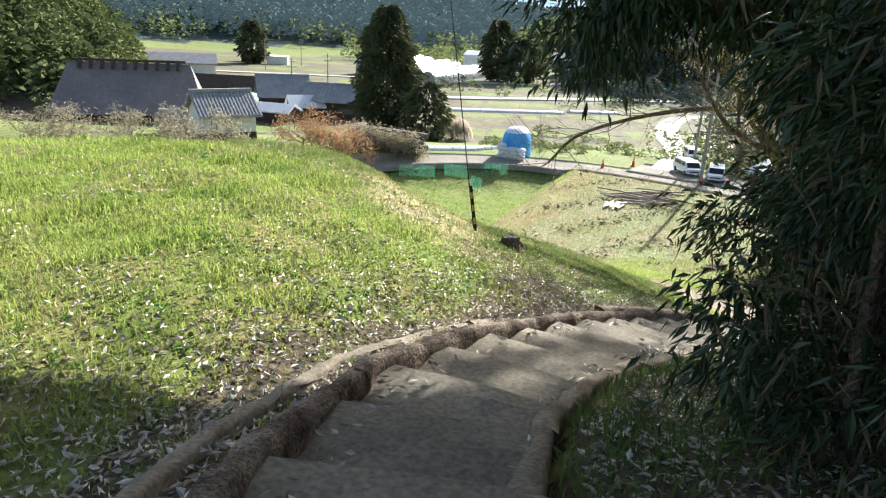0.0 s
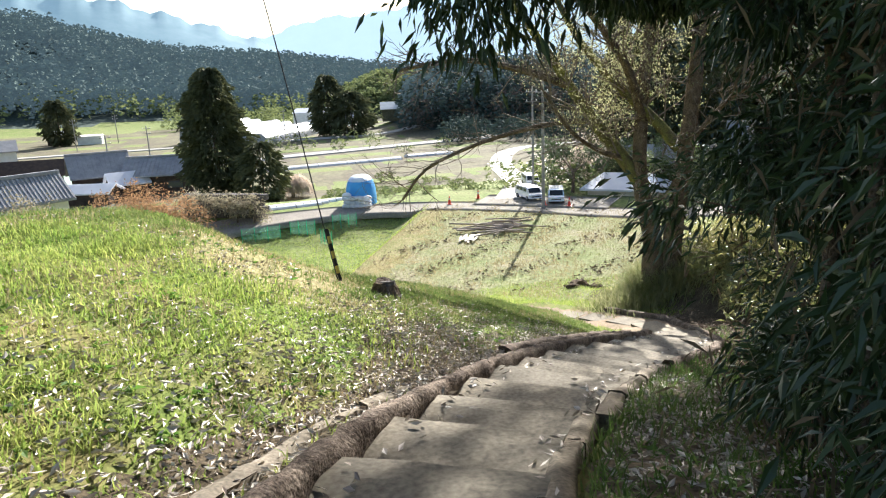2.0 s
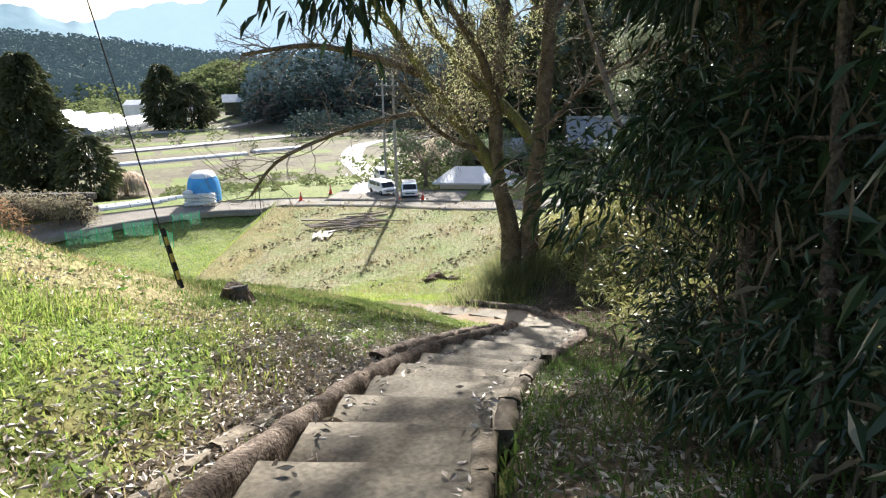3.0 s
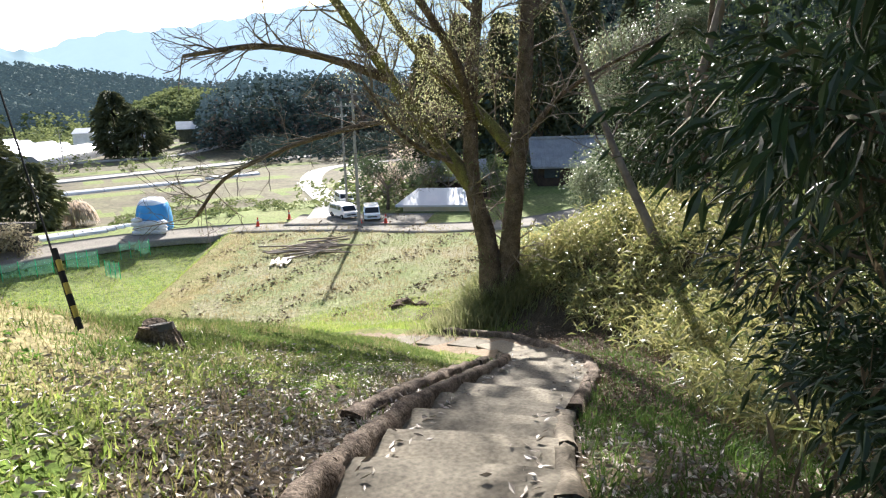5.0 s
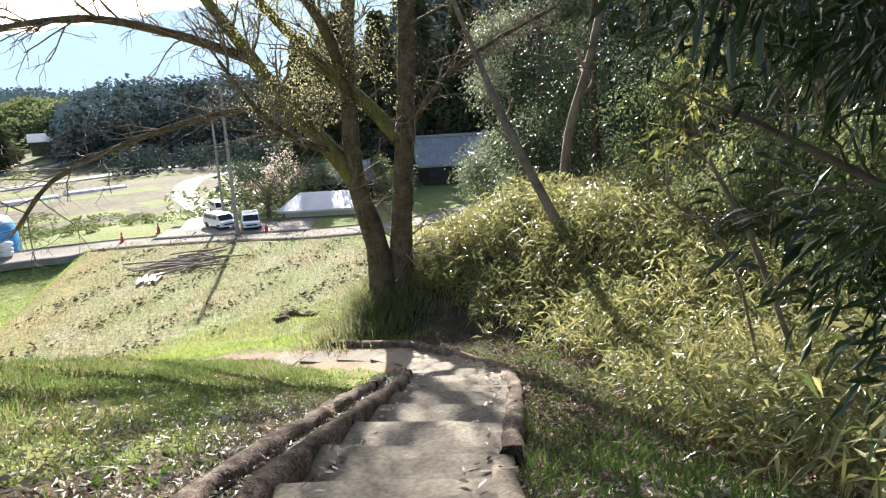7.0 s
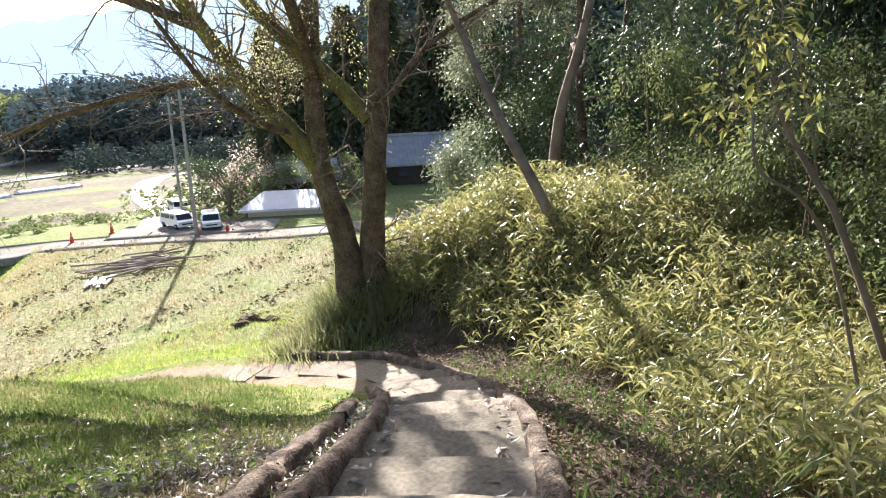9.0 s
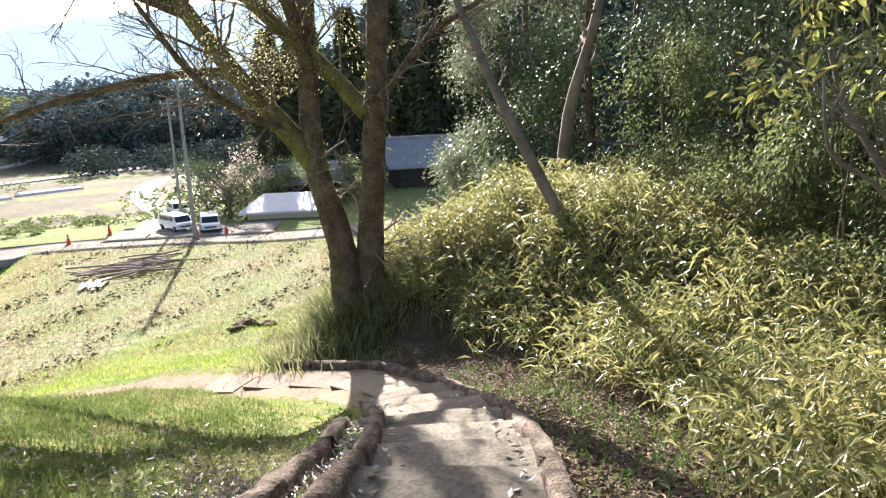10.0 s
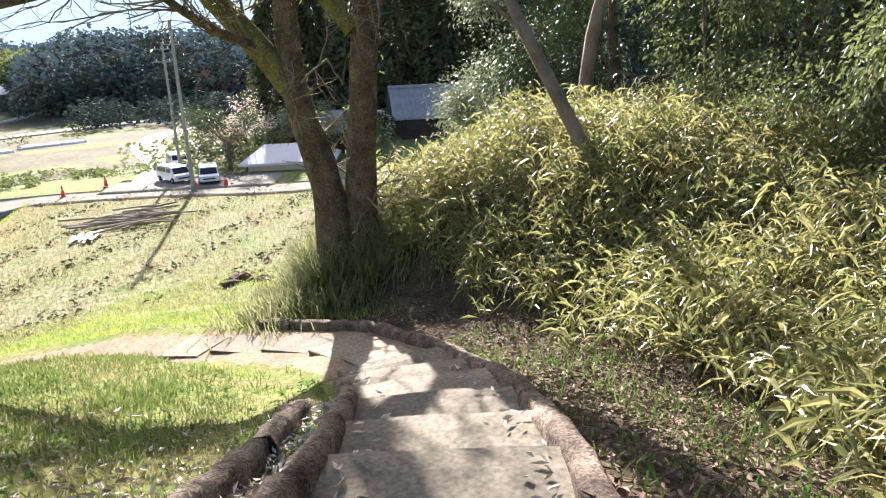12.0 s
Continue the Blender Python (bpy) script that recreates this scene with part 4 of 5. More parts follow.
sel = (x > 2.8 + (y - 38.6) * 0.465) & (patch(x * 0.35, y * 0.35) + 0.5 * patch(x * 1.1, y * 1.1) < 0.1)
cover("field_stubble", x[sel], y[sel], rc.uniform(0.05, 0.2, sel.sum()), rc.uniform(0.02, 0.04, sel.sum()), M_DRYGRASS, "pale dry stubble on the terrace field", "stubble")
weedy = ~sel & (x > 2.8 + (y - 38.6) * 0.465)
cover("field_weeds", x[weedy], y[weedy], rc.uniform(0.05, 0.16, weedy.sum()), rc.uniform(0.02, 0.035, weedy.sum()), M_PALEGRASS, "pale green weeds growing through the terrace field", "grass")
sel = sel | weedy
cover("field_grass", x[~sel], y[~sel], rc.uniform(0.06, 0.22, (~sel).sum()), rc.uniform(0.02, 0.04, (~sel).sum()), M_GRASS, "bright green meadow grass below the terrace bank", "grass")

# fallen leaves: thick by the kerbs, thin on the lawn
x, y, s, d = scatter(230000, -5, 10, -1, 17)
dl = np.where(d > 0, d, -d)
p = np.where((d > 0.70) & (d < 0.92) & (s < 21.5), 0.95, np.where(d > 0, 0.85 * np.exp(-((dl - 1.0) / 1.15) ** 2) * smooth(22, 17, s) + 0.16 * smooth(13, 8, y) * smooth(-0.4, 0.6, -patch(x, y)), (0.5 + 0.4 * smooth(15, 18, s)) * smooth(7, 1.0, dl) * smooth(26, 22, s)))
keep = (dl > 0.70) & (rc.random(len(x)) < p)
x, y = x[keep], y[keep]
n = len(x)
P = np.stack([x, y, turf(x, y) + rc.uniform(0.005, 0.05, n)], -1)
D = np.stack([rc.normal(size=n), rc.normal(size=n), rc.normal(size=n) * 0.25], -1)
L = rc.uniform(0.03, 0.08, n)
brown = (d[keep] < 0) & (s[keep] > 15.5)
for sel, m, what in ((~brown, M_FALLEN, "curled brown and bleached fallen leaves on the ground"), (brown, M_BROWNLEAF, "reddish-brown leaf litter under the dwarf bamboo")):
    V, F = leaves(P[sel], D[sel], L[sel], L[sel] * rc.uniform(0.25, 0.45, sel.sum()), rc, 0.1, 0.3)
    tagged(put("fallen_leaves", V, F, m), what, "leaves", kind="stuff")
# leaves lying on the steps, along their edges
s = rc.uniform(7, 23, 700)
v = np.sign(rc.normal(size=700)) * (0.50 - np.abs(rc.normal(size=700)) * 0.09)
P = []
for a, b in zip(s, v):
    c, lft = turned(a)
    k = FIRST + STEP * math.floor((a - FIRST) / STEP)
    P.append((c[0] + lft[0] * b, c[1] + lft[1] * b, middle(k + STEP)[0][2] + 0.108 + rc.uniform(0, 0.02)))
n = len(P)
D = np.stack([rc.normal(size=n), rc.normal(size=n), rc.normal(size=n) * 0.1], -1)
V, F = leaves(np.array(P), D, rc.uniform(0.05, 0.1, n), rc.uniform(0.015, 0.035, n), rc, 0.02, 0.15)
tagged(put("leaves_on_steps", V, F, M_FALLEN), "dry leaves gathered along the edges of the steps", "leaves", kind="stuff")

# dwarf bamboo on the bank
x, y, s, d = scatter(14000, 3, 19, 6.5, 22)
keep = (d < -1.7 - 0.5 * np.sin(s * 1.3) - 1.0 * smooth(12, 8, s)) & (d > -9.5) & ~((y > 16.2) & (x < 10.4)) & (np.hypot(x - 10.2, y - 18.4) > 0.9) & (rc.random(len(x)) < smooth(-1.4, -2.6, d))
x, y, d = x[keep], y[keep], d[keep]
n = len(x)
tallness = rc.uniform(0.6, 1.3, n) * (0.45 + 0.55 * smooth(-1.7, -3.6, d)) * (0.95 + 0.18 * np.sin(1.9 * x + 0.7 * y) * np.sin(1.3 * y - 0.9 * x + 1.0))
base = np.stack([x, y, height(x, y) - 0.02], -1)
tilt = np.stack([rc.normal(size=n) * 0.22, rc.normal(size=n) * 0.22, np.ones(n)], -1)
V, F = blades(base, tilt, tallness, 0.009, rc, 0.25)
tagged(put("dwarf_bamboo_stems", V, F, M_SASASTEM), "thin straw-coloured dwarf bamboo stems", "bamboo", kind="stuff")
per = 16
k = np.repeat(np.arange(n), per)
u = rc.uniform(0.3, 1.0, len(k)) ** 0.7
P = base[k] + unit(tilt)[k] * (tallness[k] * u)[:, None] + rc.normal(size=(len(k), 3)) * np.array([0.09, 0.09, 0.03])
g = rc.uniform(0, 6.28, len(k))
D = np.stack([np.cos(g), np.sin(g), rc.uniform(-0.9, 2.4, len(k))], -1)
L = rc.uniform(0.14, 0.34, len(k))
V, F = leaves(P, D, L, L * rc.uniform(0.085, 0.15, len(k)), rc, 0.4, 0.2, True)
tagged(put("dwarf_bamboo_leaves", V, F, M_SASA), "sunlit yellow-green dwarf bamboo leaves with pale dry tips", "bamboo", kind="stuff")

# broad-leaved weeds in rosettes along the verge and on the lawn
x, y, s, d = scatter(1500, -4, 9, 1, 15)
keep = (np.abs(d) > 0.82) & (d > -3.2) & (patch(x * 0.8, y * 0.8) > -0.1)
x, y = x[keep], y[keep]
k = np.repeat(np.arange(len(x)), 9)
g = rc.uniform(0, 6.28, len(k))
P = np.stack([x[k], y[k], turf(x[k], y[k]) + 0.01], -1) + rc.normal(size=(len(k), 3)) * np.array([0.025, 0.025, 0.0])
D = np.stack([np.cos(g), np.sin(g), rc.uniform(0.25, 1.2, len(k))], -1)
L = rc.uniform(0.03, 0.09, len(k))
V, F = leaves(P, D, L, L * 0.38, rc, 0.4, 0.2)
tagged(put("weeds", V, F, M_WEED), "low broad-leaved green weeds in the grass", "weeds", kind="stuff")
# dry culms and litter shoots under the thicket
x, y, s, d = scatter(9000, 1, 8, 0, 9)
keep = (d < -1.5) & (d > -3.6) & (s < 14)
x, y = x[keep], y[keep]
cover("dead_bamboo_leaves", x, y, rc.uniform(0.1, 0.38, len(x)), rc.uniform(0.012, 0.022, len(x)), M_DEADLEAF, "dead hanging bamboo leaves under the thicket", "leaves", 0.9, 0.7)

# straw, clods and plant rubbish strewn over the terrace field
x, y = rc.uniform(3, 26, 9000), rc.uniform(32, 58, 9000)
rows = np.sin((x * 0.55 - y * 0.83) * 1.5) + 0.8 * np.sin(np.hypot(x - 20, y - 30) * 2.2) * smooth(14, 6, np.hypot(x - 18, y - 34))
keep = (x > 3.6 + (y - 38.6) * 0.465) & (rows + rc.normal(size=9000) * 0.5 > 0.7) & (height(x, y) < -9.5)
x, y = x[keep], y[keep]
n = len(x)
D = np.stack([rc.normal(size=n), rc.normal(size=n), rc.normal(size=n) * 0.3], -1)
L = rc.uniform(0.10, 0.32, n)
V, F = leaves(np.stack([x, y, height(x, y) + 0.06], -1), D, L, L * rc.uniform(0.3, 0.6, n), rc, 0.1, 0.4)
tagged(put("field_debris", V, F, M_DIRT), "clods and dry plant rubbish in rows over the field", "debris", kind="stuff")


# ---- the valley: trees ----
def conifer(x, y, tall, wide, seed, count, size, label="tall dark cedar tree", material=None, name="cedar_tree", group="", top=0.02):
    r = np.random.default_rng(seed)
    z = at(x, y)
    ob = thing(name, x, y, z - 0.1, label=label, category="tree", group=group)
    V, F = tube([(0, 0, -0.3), (0, 0, tall * 0.5), (0, 0, tall * 0.97)], [tall * 0.022, tall * 0.015, 0.03], 7)
    put("trunk", V, F, M_BARK, ob, smooth_faces=True)
    u = r.uniform(0.06, 1, count)
    g = r.uniform(0, 6.28, count)
    lumps = 1 + 0.26 * np.sin(g * 3 + u * 13 + seed) + 0.22 * np.sin(g * 4 - u * 23) + 0.15 * np.sin(g * 7 + u * 41)
    rad = wide * np.where(top > 0.22, (1 - u) ** 0.42 * smooth(-0.05, 0.42, u) ** 0.6 * (0.75 + top * 0.5), top + (1 - top) * np.clip(1.15 * (1 - u), 0, 0.9) ** 0.8) * lumps * np.sqrt(r.uniform(0.25, 1, count))
    P = np.stack([np.cos(g) * rad, np.sin(g) * rad, u * tall], -1)
    D = np.stack([np.cos(g), np.sin(g), r.uniform(-0.7, 0.5, count)], -1)
    L = size * r.uniform(0.6, 1.3, count)
    V, F = leaves(P, D, L, L * 0.5, r, 0.3, 0.3)
    put("crown", V, F, material or M_CEDAR, ob)
    return ob


def wood(name, xs, ys, tall, wide, per, size, material, seed, label, pointed=0.6):
    """A far wood, joined: every tree a ragged cluster of sprays."""
    r = np.random.default_rng(seed)
    n = len(xs)
    base = np.stack([xs, ys, height(xs, ys)], -1)
    k = np.repeat(np.arange(n), per)
    m = len(k)
    u = r.uniform(0.1, 1, m)
    g = r.uniform(0, 6.28, m)
    hgt = (tall * r.uniform(0.7, 1.25, n))[k]
    w = (wide * r.uniform(0.7, 1.3, n))[k]
    rad = w * (pointed * (1 - u) + (1 - pointed) * np.sin(np.pi * np.clip(u, 0.1, 0.98)) ** 0.6) * np.sqrt(r.uniform(0.2, 1, m))
    P = base[k] + np.stack([np.cos(g) * rad, np.sin(g) * rad, u * hgt], -1)
    D = np.stack([np.cos(g), np.sin(g), r.uniform(-0.4, 0.8, m)], -1)
    L = size * r.uniform(0.6, 1.3, m)
    V, F = leaves(P, D, L, L * 0.62, r, 0.2, 0.3)
    return tagged(put(name, V, F, material), label, "forest", kind="stuff")


def fan(n, turn0, turn1, r0, r1, seed):
    r = np.random.default_rng(seed)
    t, d = np.radians(r.uniform(turn0, turn1, n)), np.sqrt(r.uniform(r0 * r0, r1 * r1, n))
    return np.sin(t) * d, np.cos(t) * d


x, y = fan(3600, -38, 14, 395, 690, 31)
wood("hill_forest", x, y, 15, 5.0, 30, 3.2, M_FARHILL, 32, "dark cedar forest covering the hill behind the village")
x, y = fan(300, -38, 14, 375, 450, 33)
wood("hill_broadleaf", x, y, 9, 5, 30, 2.2, M_HILLTREE2, 34, "pale green and grey spring trees on the hill", 0.1)
x, y = fan(420, -40, -24.5, 125, 235, 35)
wood("village_wood", x, y, 11, 3.6, 90, 1.3, M_VILLAGE, 36, "dark wooded slope above the thatched farmhouse", 0.5)
x, y = fan(60, -36, -24, 120, 200, 45)
wood("village_wood_broadleaf", x, y, 8, 3.4, 90, 1.2, M_HILLTREE2, 46, "lighter broadleaf trees in the wooded slope", 0.1)
x, y = fan(260, 10.5, 30, 200, 250, 36)
wood("knoll_front_wood", x, y, 10, 3.6, 56, 1.5, M_HILLTREE, 37, "dark cedars along the front of the wooded knoll", 0.55)
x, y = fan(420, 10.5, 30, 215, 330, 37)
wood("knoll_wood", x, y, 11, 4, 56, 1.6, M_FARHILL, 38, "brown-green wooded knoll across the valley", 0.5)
x, y = fan(220, 11, 29, 200, 260, 47)
wood("knoll_bare_trees", x, y, 8, 3.4, 60, 1.3, M_KNOLLBARE, 48, "bare reddish-brown trees on the knoll", 0.1)
x, y = fan(420, 4.5, 12.5, 310, 400, 39)
wood("bamboo_grove", x, y, 9, 3.6, 50, 1.8, M_HILLTREE2, 40, "bright yellow-green bamboo grove on a low knoll", 0.1)
x, y = fan(560, 27.5, 80, 92, 200, 41)
wood("valley_side_forest", x, y, 17, 3.8, 110, 1.5, M_HILLTREE, 42, "tall dark cedar forest on the valley side", 0.55)
x, y = fan(90, -8, 16, 285, 330, 43)
wood("hill_foot_trees", x, y, 7, 4, 60, 1.4, M_HILLTREE2, 44, "pale trees along the foot of the hill", 0.1)
x, y = fan(120, 14, 30, 165, 200, 53)
wood("knoll_foot_bushes", x, y, 5, 3, 60, 1.0, M_HILLTREE, 54, "dark bushes along the knoll's foot", 0.1)

conifer(-8.0, 95, 17.6, 5.2, 51, 15000, 0.7, "tall dark cedar standing in the village", top=0.25)
conifer(-2.4, 90, 8.0, 3.6, 52, 2200, 0.8, "dark bushy evergreen beside the tall cedar", top=0.5, name="evergreen_tree")
conifer(15.5, 212, 18, 6.5, 53, 2600, 1.6, "dark cedar beside the vinyl houses", top=0.3)
conifer(22, 208, 13, 7, 54, 2200, 1.6, "dark round evergreen beside the vinyl houses", top=0.6, name="evergreen_tree")
conifer(-66, 236, 14, 5.5, 55, 1800, 1.6, "dark cedar by the far sheds", top=0.3)
for q, (x, y, tall) in enumerate([(43, 82, 20), (47, 80, 22), (51, 77, 21), (55, 74, 23), (59, 70, 22), (63, 66, 21), (50, 88, 22)]):
    conifer(x, y, tall, 3.2, 60 + q, 2600, 1.0, "tall dark cedar at the edge of the valley forest", group="cedars below the wood")


def bare_tree(x, y, tall, wide, seed, label, material=M_TWIG, haze=None, haze_n=1500, name="orchard_tree", group="orchard trees"):
    r = np.random.default_rng(seed)
    z = at(x, y)
    ob = thing(name, x, y, z, label=label, category="tree", group=group)
    V, F = tube([(0, 0, -0.2), (0.1, 0, tall * 0.2), (0.15, 0.1, tall * 0.4)], [tall * 0.035, tall * 0.028, tall * 0.02], 7, 0.05, r)
    put("trunk", V, F, M_BARK, ob, smooth_faces=True)
    tw, tips = [], []
    for _ in range(6):
        g = r.uniform(0, 6.28)
        t, tp = branchy((0.12, 0.08, tall * r.uniform(0.22, 0.4)), (math.cos(g), math.sin(g), 0.8), wide * 0.8, tall * 0.013, 3, r, 0.7, 0.1, (2, 3), 5, 0.7)
        tw += t
        tips += tp
    V, F = join(tw)
    tagged(put("branchwork", V, F, material, ob), kind="stuff")
    if haze:
        tagged(leafy("twig_haze", tips, haze_n, 0.28, 0.3, haze, ob, r, 0.25, 0.1), kind="stuff")
    return ob


for q, (x, y, tall, wide) in enumerate([(-30, 52, 4.6, 2.6), (-25, 50, 4.6, 2.6), (-21, 52, 5.0, 2.8), (-17, 50, 5.4, 3.0), (-27, 57, 4.5, 2.6), (-34, 56, 4.4, 2.6), (-22.5, 57, 4.4, 2.4), (-13.5, 52, 3.2, 2.0)]):
    bare_tree(x, y, tall, wide, 80 + q, "gnarled bare orchard tree with greyish twigs", haze=M_BUSHBROWN)
for q, (x, y) in enumerate([(-10.8, 58), (-8.5, 57), (-12.5, 60)]):
    bare_tree(x, y, 3.6, 2.2, 95 + q, "bare tree with reddish-brown spring twigs", haze=M_REDTWIG, name="reddish_tree", group="reddish trees")
bare_tree(26.5, 60, 5.5, 2.6, 111, "dark garden tree behind the parked vans", haze=M_EVER2, haze_n=2600, name="garden_tree", group="garden trees")
bare_tree(29.5, 63, 5.0, 2.6, 112, "flowering pale pink garden tree", haze=M_BLOSSOM, haze_n=1600, name="garden_tree", group="garden trees")
bare_tree(33, 60, 4.5, 2.4, 113, "small green garden tree by the sheds", haze=M_SHRUB, haze_n=2200, name="garden_tree", group="garden trees")
bare_tree(37, 59, 4.5, 2.4, 114, "small green garden tree by the farmhouse", haze=M_SHRUB, haze_n=2200, name="garden_tree", group="garden trees")

# weeping pale tree in the paddies
rw = np.random.default_rng(15)
weep = thing("weeping_tree", 1.3, 96, at(1.3, 96), label="low weeping tree with pale straw-coloured fronds", category="tree")
V, F = tube([(0, 0, -0.2), (0, 0, 1.2), (0.1, 0, 2.6)], [0.25, 0.18, 0.08], 7)
put("trunk", V, F, M_BARK, weep)
n = 2600
g, q = rw.uniform(0, 6.28, n), rw.uniform(0.2, 1, n) ** 0.5 * 2.6
P = np.stack([np.cos(g) * q, np.sin(g) * q, 3.3 - 0.26 * q ** 2 + rw.normal(size=n) * 0.2], -1)
D = np.stack([np.cos(g) * 0.5, np.sin(g) * 0.5, -np.ones(n)], -1)
V, F = leaves(P, D, rw.uniform(0.5, 1.2, n), 0.10, rw, 0.3)
put("fronds", V, F, M_BLOSSOM, weep)


# ---- houses ----
def roof_bm(w, dp, eave, ridge, over, thick=0.18, hip=0.0):
    """A gable (or hipped) roof with thickness, ridge along x."""
    bm = bmesh.new()
    a, b = w / 2 + over, dp / 2 + over
    drop = eave - over * (ridge - eave) / (dp / 2)
    top = [(-a, -b, drop), (a, -b, drop), (a, b, drop), (-a, b, drop), (-a + hip, 0, ridge), (a - hip, 0, ridge)]
    v = [bm.verts.new(p) for p in top] + [bm.verts.new((p[0], p[1], p[2] - thick)) for p in top]
    for f in ((0, 1, 5, 4), (2, 3, 4, 5), (7, 6, 10, 11), (9, 8, 11, 10), (0, 6, 7, 1), (2, 8, 9, 3)):
        bm.faces.new([v[i] for i in f])
    if hip:
        for f in ((1, 2, 5), (3, 0, 4), (8, 7, 11), (6, 9, 10), ):
            bm.faces.new([v[i] for i in f])
        for f in ((1, 7, 8, 2), (3, 9, 6, 0)):
            bm.faces.new([v[i] for i in f])
    else:
        for f in ((1, 7, 11, 5), (5, 11, 8, 2), (3, 9, 10, 4), (4, 10, 6, 0)):
            bm.faces.new([v[i] for i in f])
    bmesh.ops.recalc_face_normals(bm, faces=bm.faces)
    return bm


def house(name, x, y, turn, w, dp, eave, ridge, walls, roofing, label, over=0.6, ribs=0, hip=0.0, windows=(), wains=None, ridge_logs=0, sink=0.0):
    ob = thing(name, x, y, at(x, y) - 0.1 - sink, turn, label, "house")
    bm = bmesh.new()
    e = eave - 0.2
    v = [bm.verts.new(p) for p in ((-w / 2, -dp / 2, -0.5), (w / 2, -dp / 2, -0.5), (w / 2, dp / 2, -0.5), (-w / 2, dp / 2, -0.5), (-w / 2, -dp / 2, e), (w / 2, -dp / 2, e), (w / 2, dp / 2, e), (-w / 2, dp / 2, e))]
    g = [] if hip else [bm.verts.new((-w / 2, 0, ridge - 0.25)), bm.verts.new((w / 2, 0, ridge - 0.25))]
    for f in ((0, 1, 5, 4), (2, 3, 7, 6)):
        bm.faces.new([v[i] for i in f])
    if hip:
        bm.faces.new([v[i] for i in (1, 2, 6, 5)])
        bm.faces.new([v[i] for i in (3, 0, 4, 7)])
    else:
        bm.faces.new([v[1], v[2], v[6], g[1], v[5]])
        bm.faces.new([v[3], v[0], v[4], g[0], v[7]])
    part("wall_shell", bm, walls, ob)
    rf = part("roof", roof_bm(w, dp, eave, ridge, over, hip=hip), roofing, ob)
    if ribs:
        slope = math.atan2(ridge - eave, dp / 2)
        run = math.hypot(ridge - eave, dp / 2) + over / math.cos(slope)
        for side in (-1, 1):
            for k in range(ribs):
                bm = bmesh.new()
                xk = -w / 2 - over + (w + 2 * over) * (k + 0.5) / ribs
                box(bm, 0, 0, 0, 0.13, run, 0.10)
                o2 = part("rib", bm, roofing, rf)
                cy = side * (dp / 2 + over) / 2
                cz = (ridge + eave - over * (ridge - eave) / (dp / 2)) / 2 + 0.05
                o2.matrix_basis = Matrix.Translation((xk, cy, cz)) @ Matrix.Rotation(-side * slope, 4, "X")
        bm = box(bmesh.new(), 0, 0, ridge + 0.12, w + 2 * over, 0.35, 0.3, 0.05)
        part("ridge_cap", bm, roofing, rf)
    for k in range(ridge_logs):
        xk = -w / 2 + hip + (w - 2 * hip) * (k + 0.5) / ridge_logs
        for side in (-1, 1):
            bm = box(bmesh.new(), 0, 0, 0, 0.5, 1.9, 0.22, 0.05)
            o2 = part("ridge_log", bm, M_DARKWOOD, rf)
            o2.matrix_basis = Matrix.Translation((xk, side * 0.75, ridge - 0.15)) @ Matrix.Rotation(-side * 0.75, 4, "X")
    if ridge_logs:
        part("ridge_beam", box(bmesh.new(), 0, 0, ridge + 0.35, w - 2 * hip + 0.6, 0.5, 0.35, 0.06), M_DARKWOOD, rf)
    if wains:
        for side in (-1, 1):
            part("boarding", box(bmesh.new(), 0, side * (dp / 2 + 0.03), wains / 2 - 0.3, w + 0.06, 0.05, wains + 0.4), M_DARKWOOD, ob)
        for side in (-1, 1):
            part("boarding", box(bmesh.new(), side * (w / 2 + 0.03), 0, wains / 2 - 0.3, 0.05, dp, wains + 0.4), M_DARKWOOD, ob)
    for wx, wz, ww, wh in windows:
        wn_ = part("window", box(bmesh.new(), wx, -dp / 2 - 0.03, wz, ww, 0.06, wh, 0.01), M_DARKWOOD, ob)
        part("pane", box(bmesh.new(), wx, -dp / 2 - 0.065, wz, ww - 0.16, 0.02, wh - 0.16), M_GLASS, wn_)
    return ob


house("storehouse", -21.0, 64.5, 40, 5.0, 3.8, 2.9, 4.5, M_WHITE, M_TILE, "white plaster storehouse with a ribbed grey tile roof", 0.5, 18, wains=1.0)
house("farmhouse", -46, 101, 16, 19, 10, 2.4, 8.0, M_DARKWOOD, M_THATCH, "old farmhouse with a high metal-clad thatched roof", 0.9, 0, hip=2.2, ridge_logs=10)
house("roofed_wall", -24, 66, -4, 7, 0.9, 1.7, 2.2, M_DARKWOOD, M_TILE, "roofed garden wall with pale ribbed tiles", 0.25, 16)
house("low_house", -40.5, 126, 0, 12, 7, 3.0, 5.0, M_GREENWALL, M_DARKWOOD, "dark-roofed low house with pale green walls", 0.5)
house("village_house", -27.5, 116, 20, 7.5, 6, 3.6, 6.2, M_DARKWOOD, M_TILE, "village house with a bright grey tiled roof", 0.7, 14, windows=((0, 1.6, 2.4, 1.3),))
house("village_house", -17.5, 113, -6, 9.5, 7, 3.4, 5.4, M_DARKWOOD, M_TILE, "long dark-walled house with a grey tiled roof", 0.7, 18, windows=((-2, 1.5, 2.4, 1.2), (2.2, 1.5, 2.4, 1.2)))
house("shed", -22.5, 110, 24, 5, 4, 2.4, 3.8, M_DARKWOOD, M_VINYL, "small dark shed with a pale sheet roof", 0.4)
house("shed", -26, 105, -15, 6, 4, 2.0, 2.9, M_DARKWOOD, M_VINYL, "low shed with a white corrugated roof", 0.4)
house("far_shed", -69, 246, 10, 7, 5, 3.0, 4.5, M_DARKWOOD, M_WHITE, "small far shed with a white roof", 0.4)
